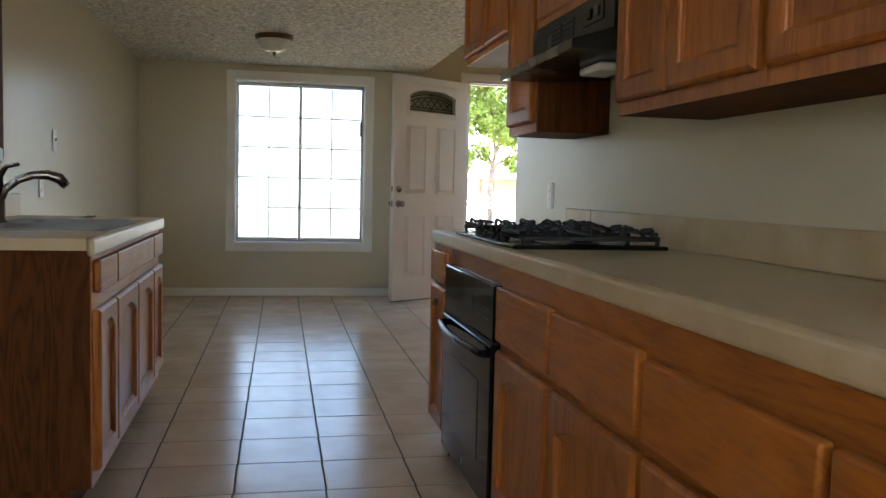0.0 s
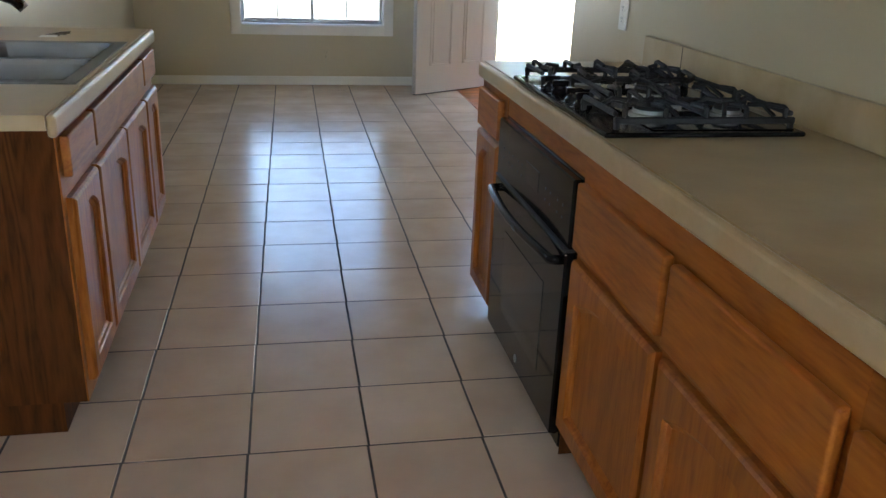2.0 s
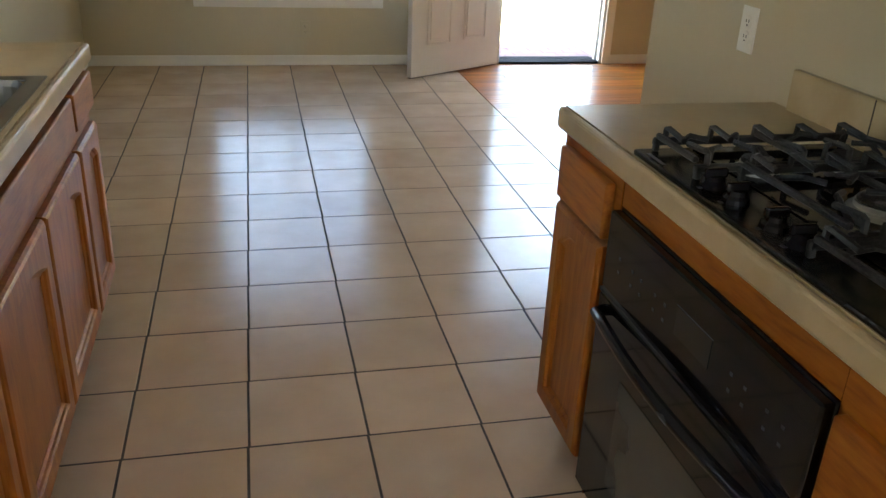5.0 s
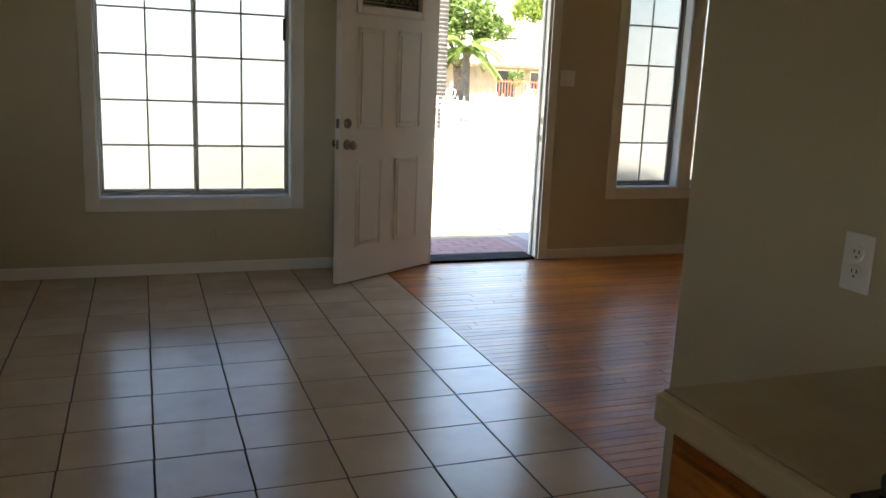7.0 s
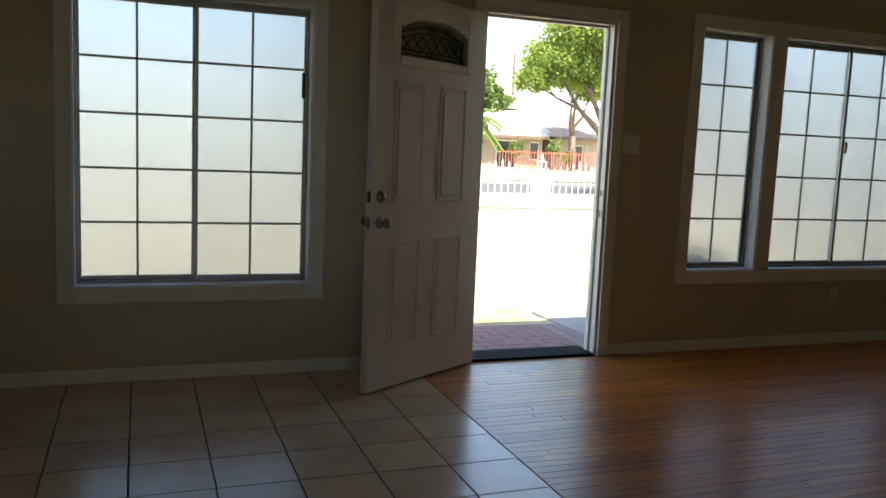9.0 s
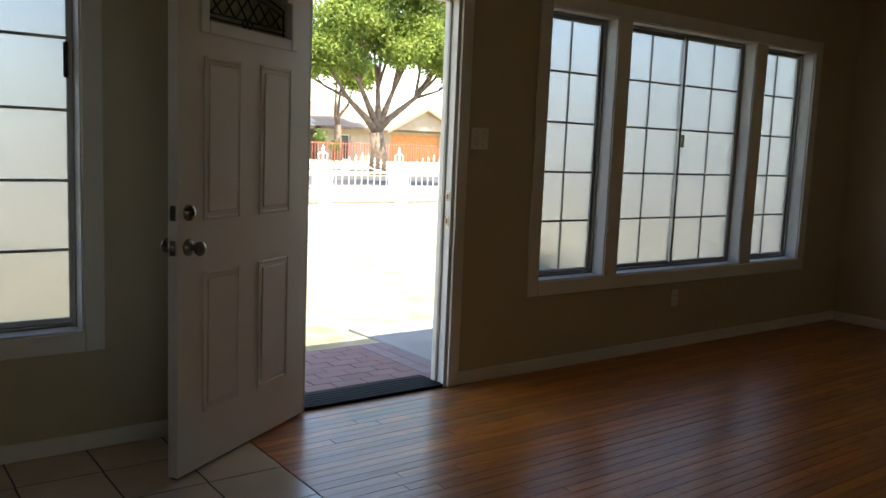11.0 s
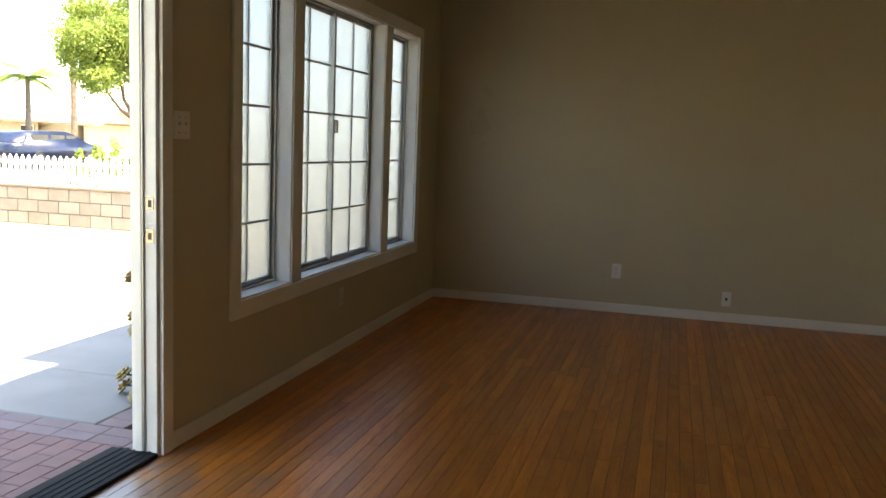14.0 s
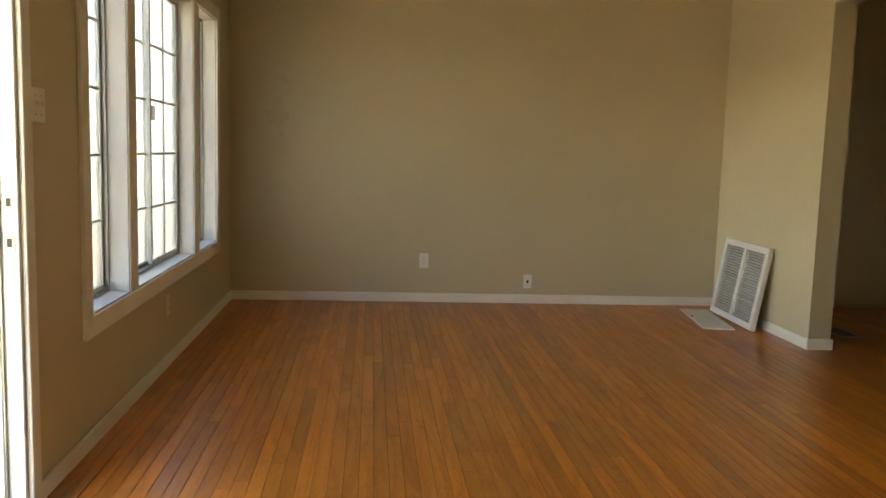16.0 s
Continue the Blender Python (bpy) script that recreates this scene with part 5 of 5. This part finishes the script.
house("tan house with a pale roof and arched porch", 15.0, 28.0, 58.0, 2.05, 4.35, STUCCO[0], ROOF[0], [(24.4, 26.0, G, 1.75, "doorway"), (27.0, 27.8, 0.4, 1.7, "window"), (18, 20, 0.4, 1.6, "window")])
house("cream house with a brown roof, gable and orange garage door", 28.8, 40.0, 58.0, 2.1, 4.0, STUCCO[1], ROOF[1],
      [(34.9, 39.4, G, 1.75, "garage"), (30.2, 31.4, G, 1.6, "doorway")], gable=(34.2, 40.2, 3.6))
c = house("brown house with a grey roof and brick chimney", 41.2, 49.0, 60.0, 1.9, 3.7, STUCCO[2], ROOF[2], [(42.2, 43.6, 0.4, 1.5, "window"), (45.5, 47, 0.4, 1.5, "window")])
part("chimney", B(42.7, 43.5, 61.0, 61.8, 1.9, 4.2, bevel=0.03), REDBRICK, c, "red brick chimney")
house("tan house with a low pale roof and arched porch", 50.0, 61.6, 60.0, 2.0, 3.9, STUCCO[0], ROOF[0], [(53.4, 57.4, 0.1, 1.75, "doorway"), (59.6, 61.2, G, 1.6, "doorway")])
house("cream house with a pale hipped roof", 62.8, 78.0, 56.0, 2.0, 3.6, STUCCO[1], ROOF[0], [(69.5, 71, 0.3, 1.6, "window"), (73, 76, G, 1.7, "garage")], gable=(63.2, 68.4, 3.3))
unit = thing("roof_air_conditioner", "grey box air conditioner on the far roof", "air conditioner", (26.6, 62.0, 4.3))
part("case", B(26.0, 27.6, 61.5, 62.7, 4.1, 5.1, bevel=0.03), ALU, unit)
part("grille", B(26.1, 26.9, 61.47, 61.5, 4.3, 4.95), SLOT, unit, "dark side grille")

# front fence: low white wall, pillars and ironwork
FY = 19.2
plinth = structure("fence_wall", B(-20, 11.7, FY - 0.1, FY + 0.1, G - 0.1, G + 0.33, bevel=0.01), FENCEW, "low white painted wall under the fence", "wall")
part("coping", B(-20, 11.7, FY - 0.13, FY + 0.13, G + 0.33, G + 0.37, bevel=0.008), BLOCK, plinth, "tan coping")
pillars = [9.95 + 1.75 * k for k in range(-8, 2)]
for x in pillars:
    p = thing("fence_pillar", "white masonry fence pillar with an iron finial", "pillar", (x, FY, G), group="fence pillars")
    part("shaft", B(x - 0.15, x + 0.15, FY - 0.16, FY + 0.16, G - 0.1, G + 1.0, bevel=0.012), FENCEW, p)
    part("cap", B(x - 0.18, x + 0.18, FY - 0.19, FY + 0.19, G + 1.0, G + 1.06, bevel=0.015), FENCEW, p)
    bm = bmesh.new()
    for s in (-1, 1):
        tube(bm, [(x, FY, G + 1.06), (x + s * 0.09, FY, G + 1.16), (x + s * 0.10, FY, G + 1.26), (x + s * 0.03, FY, G + 1.30)], 0.014, 6)
    lathe(bm, [(0.001, 1.06), (0.02, 1.06), (0.02, 1.32), (0.035, 1.35), (0.001, 1.45)], (x, FY, G), "z", 8)
    part("finial", bm, FENCEW, p, "white scrolled finial")
picket = bmesh.new()
cyl(picket, (0, 0, 0.35), (0, 0, 1.0), 0.011, n=6)
lathe(picket, [(0.001, 0.98), (0.028, 1.0), (0.01, 1.03), (0.026, 1.07), (0.001, 1.16)], (0, 0, 0), "z", 6)
picket_me = mesh("picket", picket, FENCEW)
for x0, x1 in zip(pillars[3:], pillars[4:]):
    f = thing("iron_fence", "white wrought iron fence panel with spear tops", "fence", ((x0 + x1) / 2, FY, G), group="fence panels")
    n = 12
    for i in range(1, n):
        u = i / n
        pk = new("picket", picket_me)
        pk.parent = f
        lift = 0.14 * max(0, 1 - abs(u - 0.5) * 3.2)
        pk.matrix_basis = pose(x0 + (x1 - x0) * u - (x0 + x1) / 2, 0, 0) @ Matrix.Diagonal((1, 1, 1 + lift, 1))
    for z in (0.42, 0.9):
        local("rail", B(-(x1 - x0) / 2 + 0.15, (x1 - x0) / 2 - 0.15, -0.014, 0.014, z, z + 0.03), FENCEW, f)
    local("arch", tube(bmesh.new(), [((x1 - x0) * (i / 16 - 0.5), 0, 0.93 + 0.16 * max(0, 1 - abs(i / 16 - 0.5) * 3.2) ** 1.5) for i in range(1, 16)], 0.013, 6), FENCEW, f)

structure("lawn_bank", prismx([(9.875, -0.26), (9.875, -0.125), (13.5, -0.249), (13.5, -0.26)], -1.5, 11.6), GRASS, "dry lawn rising gently to the porch", "ground")

# side wall of blocks with white pickets on it
side = structure("yard_wall", B(11.72, 11.86, 7.0, FY, G - 0.1, G + 0.6), GROUT, "tan concrete block yard wall", "wall")
part("coping", B(11.68, 11.90, 7.0, FY, G + 0.605, G + 0.65, bevel=0.008), STUCCO[2], side, "reddish wall coping")
block_me = mesh("block", B(-0.01, 0.01, -0.194, 0.194, -0.095, 0.095, bevel=0.006), BLOCK)
for r in range(3):
    for k in range(30):
        b = new("block", block_me)
        b.parent = side
        b.matrix_basis = pose(11.715, 7.3 + 0.4 * k + (0.2 if r % 2 else 0), G + 0.105 + 0.2 * r)
pf = thing("picket_fence", "white picket fence on the block wall", "fence", (11.95, 13, G))
pk_me = mesh("picket", prismx([(-0.035, 0.5), (-0.035, 1.08), (0, 1.13), (0.035, 1.08), (0.035, 0.5)], -0.01, 0.01), FENCEW)
for k in range(96):
    p = new("picket", pk_me)
    p.parent = pf
    p.matrix_basis = pose(0, -6.0 + 0.125 * k, 0.0)
for z in (0.72, 0.98):
    local("rail", B(0.012, 0.05, -6, 6, z, z + 0.05), FENCEW, pf)

# parked car, poles
car = thing("parked_car", "dark blue estate car parked across the street", "car", (29.6, 31.6, G))
PAINT = surface("dark_blue_car_paint", (0.006, 0.01, 0.03), (0.01, 0.016, 0.045), 2, 0.3, 0, coat=0.2)
bm = bmesh.new()
prof = [(-2.35, 0.35), (-2.4, 0.75), (-2.2, 0.98), (-1.95, 1.35), (-1.6, 1.45), (0.2, 1.47), (0.75, 1.35), (1.3, 0.98), (2.2, 0.86), (2.38, 0.65), (2.35, 0.35)]
a = [bm.verts.new((u, -0.86 + (0.12 if z > 1.0 else 0), z)) for u, z in prof]
b = [bm.verts.new((u, 0.86 - (0.12 if z > 1.0 else 0), z)) for u, z in prof]
bm.faces.new(a)
bm.faces.new(b[::-1])
for i in range(len(prof)):
    bm.faces.new((a[i], b[i], b[(i + 1) % len(prof)], a[(i + 1) % len(prof)]))
bmesh.ops.bevel(bm, geom=list(bm.edges), offset=0.05, segments=2, affect="EDGES")
bmesh.ops.recalc_face_normals(bm, faces=bm.faces)
local("body", bm, PAINT, car, "", True)
for u0, u1 in ((-1.8, -0.9), (-0.8, 0.05), (0.12, 0.7)):
    local("side_window", B(u0, u1, -0.80, -0.765, 1.02, 1.33, bevel=0.02), WINGLASS, car)
for u in (-1.5, 1.45):
    for s in (-1, 1):
        w = local("wheel", lathe(bmesh.new(), [(0.001, -0.1), (0.2, -0.1), (0.2, -0.09), (0.32, -0.09), (0.33, 0.09), (0.2, 0.09), (0.001, 0.1)], (u, s * 0.8, 0.33), "y"), SLOT, car)
        local("rim", lathe(bmesh.new(), [(0.001, s * 0.105), (0.19, s * 0.105), (0.2, s * 0.09)], (u, s * 0.8, 0.33), "y"), STEEL, w)
bush = thing("rose_bush", "leafy rose bush growing beside the picket fence", "bush", (12.5, 15.9, G))
leaf_cloud("leaves", [(12.5, 15.9, 0.5, 0.45), (12.4, 16.3, 0.25, 0.4), (12.6, 15.6, 0.85, 0.3), (12.5, 16.1, 1.0, 0.25)], LEAFA, bush, 900, 0.05, 21, 1.0)
part("stems", tube(bmesh.new(), [(12.5, 15.9, G), (12.5, 15.9, 0.9)], [0.04, 0.01], 6), BARK, bush)
trash = thing("wheeled_bin", "blue plastic wheeled bin beyond the picket fence", "bin", (21.2, 20.8, G))
local("body", B(-0.3, 0.3, -0.35, 0.35, 0.08, 0.95, bevel=0.04), surface("blue_plastic", (0.02, 0.05, 0.3), (0.03, 0.07, 0.38), 3, 0.4, 0), trash)
local("lid", B(-0.33, 0.33, -0.38, 0.38, 0.95, 1.03, bevel=0.03), surface("blue_lid", (0.02, 0.06, 0.33), (0.03, 0.08, 0.4), 3, 0.4, 0), trash)
for s in (-0.25, 0.25):
    local("wheel", cyl(bmesh.new(), (s - 0.03, 0.3, 0.1), (s + 0.03, 0.3, 0.1), 0.1, n=12), SLOT, trash)

dark_bin = copy_thing(trash, pose(21.75, 20.05, G))
tagged(dark_bin, "black plastic wheeled bin beyond the picket fence", "bin")
for p in dark_bin.children:
    p.data = p.data.copy()
    p.data.materials[0] = ENAMEL

def utility_pole(x, y, h, r, group="utility poles"):
    t = thing("utility_pole", "wooden utility pole with crossarms", "utility pole", (x, y, G), group=group)
    part("shaft", cyl(bmesh.new(), (x, y, G - 0.2), (x, y, G + h), r, r * 0.7, 10), BARK, t)
    for z in (h - 0.8, h - 2.0):
        part("crossarm", B(x - 1.0, x + 1.0, y - 0.06, y + 0.06, G + z, G + z + 0.12), BARK, t)
        for dx in (-0.9, -0.4, 0.4, 0.9):
            part("insulator", cyl(bmesh.new(), (x + dx, y, G + z + 0.12), (x + dx, y, G + z + 0.27), 0.05, 0.03, 6), FENCEW, t)
utility_pole(37.5, 84.0, 11.0, 0.2)
utility_pole(70.0, 76.0, 13.0, 0.2)
utility_pole(37.6, 36.8, 9.0, 0.17)
wire = thing("power_line", "thin black overhead power line", "cable", (37.6, 36.8, 8.2))
part("cable", tube(bmesh.new(), [(37.6, 36.8, 8.2), (32, 30, 7.0), (26, 23, 6.4), (20, 16, 6.2)], 0.02, 5), SLOT, wire)

# clipped shrubs and railings before the far house
for x, z, r in ((24.0, 1.25, 0.55), (27.0, 1.35, 0.55), (27.9, 0.75, 0.4)):
    t = thing("topiary", "shrub clipped to a ball on a bare stem", "shrub", (x, 54.0, G), group="clipped shrubs")
    part("stem", cyl(bmesh.new(), (x, 54, G), (x, 54, z), 0.06, n=6), BARK, t)
    leaf_cloud("crown", [(x, 54, z, r)], LEAFB, t, 500, 0.09, int(x * 10), 1.0)
rail = thing("garden_railing", "brown metal railing before the houses", "fence", (30, 52, G))
bar_me = mesh("bar", B(-0.018, 0.018, -0.015, 0.015, 0, 1.35), REDBRICK)
for k in range(110):
    b = new("bar", bar_me)
    b.parent = rail
    b.matrix_basis = pose(-8.0 + 0.2 * k, 0, 0)
local("rail", B(-8.1, 14.1, -0.03, 0.03, 1.2, 1.25), REDBRICK, rail)

# succulents by the entrance
SUCC = surface("succulent_leaf", (0.13, 0.12, 0.04), (0.30, 0.20, 0.09), 8, 0.45, 0.1)
plant = thing("succulent_plant", "tall succulent with rosettes of thick olive leaves by the entrance", "plant", (4.25, 9.0, -0.135))
rg = random.Random(11)
stems = bmesh.new()
for k in range(110):
    a, rr = rg.uniform(0, 6.28), rg.uniform(0.04, 0.40)
    out = Vector((math.cos(a), math.sin(a), 0))
    top = Vector((4.25, 9.0, rg.uniform(-0.08, 0.58))) + out * rr * (1.1 - 0.5 * abs(rg.random()))
    top.y = max(top.y, 8.70)
    tube(stems, [(4.25 + 0.2 * rr * math.cos(a), 9.3 + 0.2 * rr * math.sin(a), -0.14), tuple((Vector((4.25, 9.0, -0.05)) + top) / 2), tuple(top)], [0.008, 0.007, 0.006], 6)
    face = (out * 0.7 + Vector((0, 0, 0.7))).normalized().to_track_quat("Z", "Y")
    ro = bmesh.new()
    for ring, (num, lift, ln) in enumerate(((8, -0.05, 0.062), (7, 0.35, 0.055), (5, 0.75, 0.045), (4, 1.15, 0.034))):
        for i in range(num):
            b = 2 * math.pi * i / num + ring * 0.4
            d = face @ Vector((math.cos(b) * math.cos(lift), math.sin(b) * math.cos(lift), math.sin(lift)))
            sd = face @ Vector((-math.sin(b), math.cos(b), 0))
            n3 = d.cross(sd)
            v = [ro.verts.new(top + q) for q in (d * 0.008 + sd * 0.010, d * 0.008 - sd * 0.010, d * ln * 0.7 - sd * 0.019, d * ln, d * ln * 0.7 + sd * 0.019, d * ln * 0.6 + n3 * 0.012, d * ln * 0.6 - n3 * 0.012)]
            for f in ((0, 1, 5), (1, 2, 5), (2, 3, 5), (3, 4, 5), (4, 0, 5), (1, 0, 6), (2, 1, 6), (3, 2, 6), (4, 3, 6), (0, 4, 6)):
                ro.faces.new([v[q] for q in f])
    bmesh.ops.recalc_face_normals(ro, faces=ro.faces)
    part("rosette", ro, SUCC, plant)
part("stems", stems, BARK, plant, "brown woody stems", True)
# ---- floors ----
PX, PY, LEAN = 0.3095, 0.3065, 0.0095   # tile pitch both ways; the courses run a little out of square
gx = [0.9545 + k * PX for k in range(-6, 3)]
gy = [4.805 + k * PY for k in range(-19, 12)]


def tile_edge(y):
    """Where the tiles end and the boards begin."""
    return 0.9545 + 3 * PX + LEAN * (y - 4.8)


floor = structure("floor_kitchen", B(LEFT, WOOD_X, BACK, FRONT, -0.013, -0.0012), GROUT, "beige ceramic tile floor with dark grout", "floor")
tile_mesh = {}


def cell(lo, hi, a, b):
    return max(lo, a), min(hi, b)


for a in gx:
    for b in gy:
        shift = LEAN * (b + PY / 2 - 4.8)
        x0, x1 = max(LEFT, a + shift), a + PX + shift
        y0, y1 = cell(BACK, FRONT, b, b + PY)
        if x1 - x0 < 0.02 or y1 - y0 < 0.02:
            continue
        w, h = round(x1 - x0 - 0.0065, 4), round(y1 - y0 - 0.0065, 4)
        if (w, h) not in tile_mesh:
            tile_mesh[w, h] = mesh("tile", B(-w / 2, w / 2, -h / 2, h / 2, -0.008, 0, bevel=0.0012), TILE)
        t = new("tile", tile_mesh[w, h])
        t.parent = floor
        t.matrix_basis = pose((x0 + x1) / 2, (y0 + y1) / 2, random.uniform(-0.0003, 0.0003), random.uniform(-0.06, 0.06), random.uniform(-0.06, 0.06), 0)

wood_floor = structure("floor_living", B(WOOD_X, RIGHT, 0.5, FRONT, -0.013, -0.006), SLOT, "worn honey oak strip floor", "floor")
rng = random.Random(5)
SW = 0.0575
lengths = [0.6, 0.9, 1.3, 1.8, 2.4, 3.0]
plank_mesh = {}
rest = bmesh.new()
count = 0
y = FRONT
row = 0
while y > 2.7:
    x = WOOD_X - rng.uniform(0, 1.2)
    while x < RIGHT:
        n = rng.choice(lengths)
        x0, x1 = max(x, tile_edge(y - SW / 2) + 0.002), min(x + n, RIGHT)
        x += n
        if x1 - x0 < 0.03 or (y < NOOK0 and x1 < PART1 + 0.1):
            continue
        z = rng.uniform(-0.0004, 0.0003)
        w = round(x1 - x0, 3)
        if count < 300:
            if w not in plank_mesh:
                plank_mesh[w] = mesh("plank", B(-w / 2 + 0.0006, w / 2 - 0.0006, -SW / 2 + 0.0008, SW / 2 - 0.0008, -0.006, 0, bevel=0.0009), PLANK)
            p = new("plank", plank_mesh[w])
            p.parent = wood_floor
            p.matrix_basis = pose((x0 + x1) / 2, y - SW / 2, z)
            count += 1
        else:
            box(rest, x0 + 0.0004, x1 - 0.0004, y - SW + 0.0009, y - 0.0009, -0.006, z)
    y -= SW
    row += 1
tagged(part("planks", rest, wood("floor_oak_rest", (0.40, 0.108, 0.012), (0.55, 0.165, 0.018), (0.66, 0.235, 0.030), "x", 0.36, 0.35, 0.20, 7, True, 0.36), wood_floor), kind="stuff")


brick_mesh = mesh("brick", B(-0.0995, 0.0995, -0.0493, 0.0493, -0.05, 0.0, bevel=0.0015), BRICK)
half_mesh = mesh("brick", B(-0.0485, 0.0485, -0.0493, 0.0493, -0.05, 0.0, bevel=0.0015), BRICK)
soldier_mesh = mesh("brick", B(-0.0493, 0.0493, -0.0995, 0.0995, -0.05, 0.0, bevel=0.0015), surface("mauve_porch_brick", (0.145, 0.105, 0.115), (0.19, 0.14, 0.15), 6, 0.8, 0.3, 60, random_tint=0.08))
for i in range(12):
    odd = i % 2
    for j in range(9):
        b = new("brick", half_mesh if odd and j == 0 else brick_mesh)
        b.parent = porch
        xx = 3.335 - 0.204 * j + (0.102 if odd else 0)
        b.matrix_basis = pose(xx - 0.051 if odd and j == 0 else xx, 8.665 + 0.103 * i, -0.11 + random.uniform(-0.0008, 0.0008))
# the outer border of bricks laid across, and the edging of the bed
for i in range(6):
    for x in (3.49, 3.593):
        b = new("brick", soldier_mesh)
        b.parent = porch
        b.matrix_basis = pose(x, 8.72 + 0.204 * i, -0.11 + random.uniform(-0.0008, 0.0008))
edging = structure("bed_edging", B(3.655, 9.6, 8.98, 9.135, -0.26, -0.14), GROUT, "mauve brick edging of the soil bed", "edging")
for i in range(28):
    b = new("brick", soldier_mesh)
    b.parent = edging
    b.matrix_basis = pose(3.71 + 0.104 * i, 9.057, -0.112 + random.uniform(-0.001, 0.001)) @ Matrix.Diagonal((1, 0.76, 1, 1))
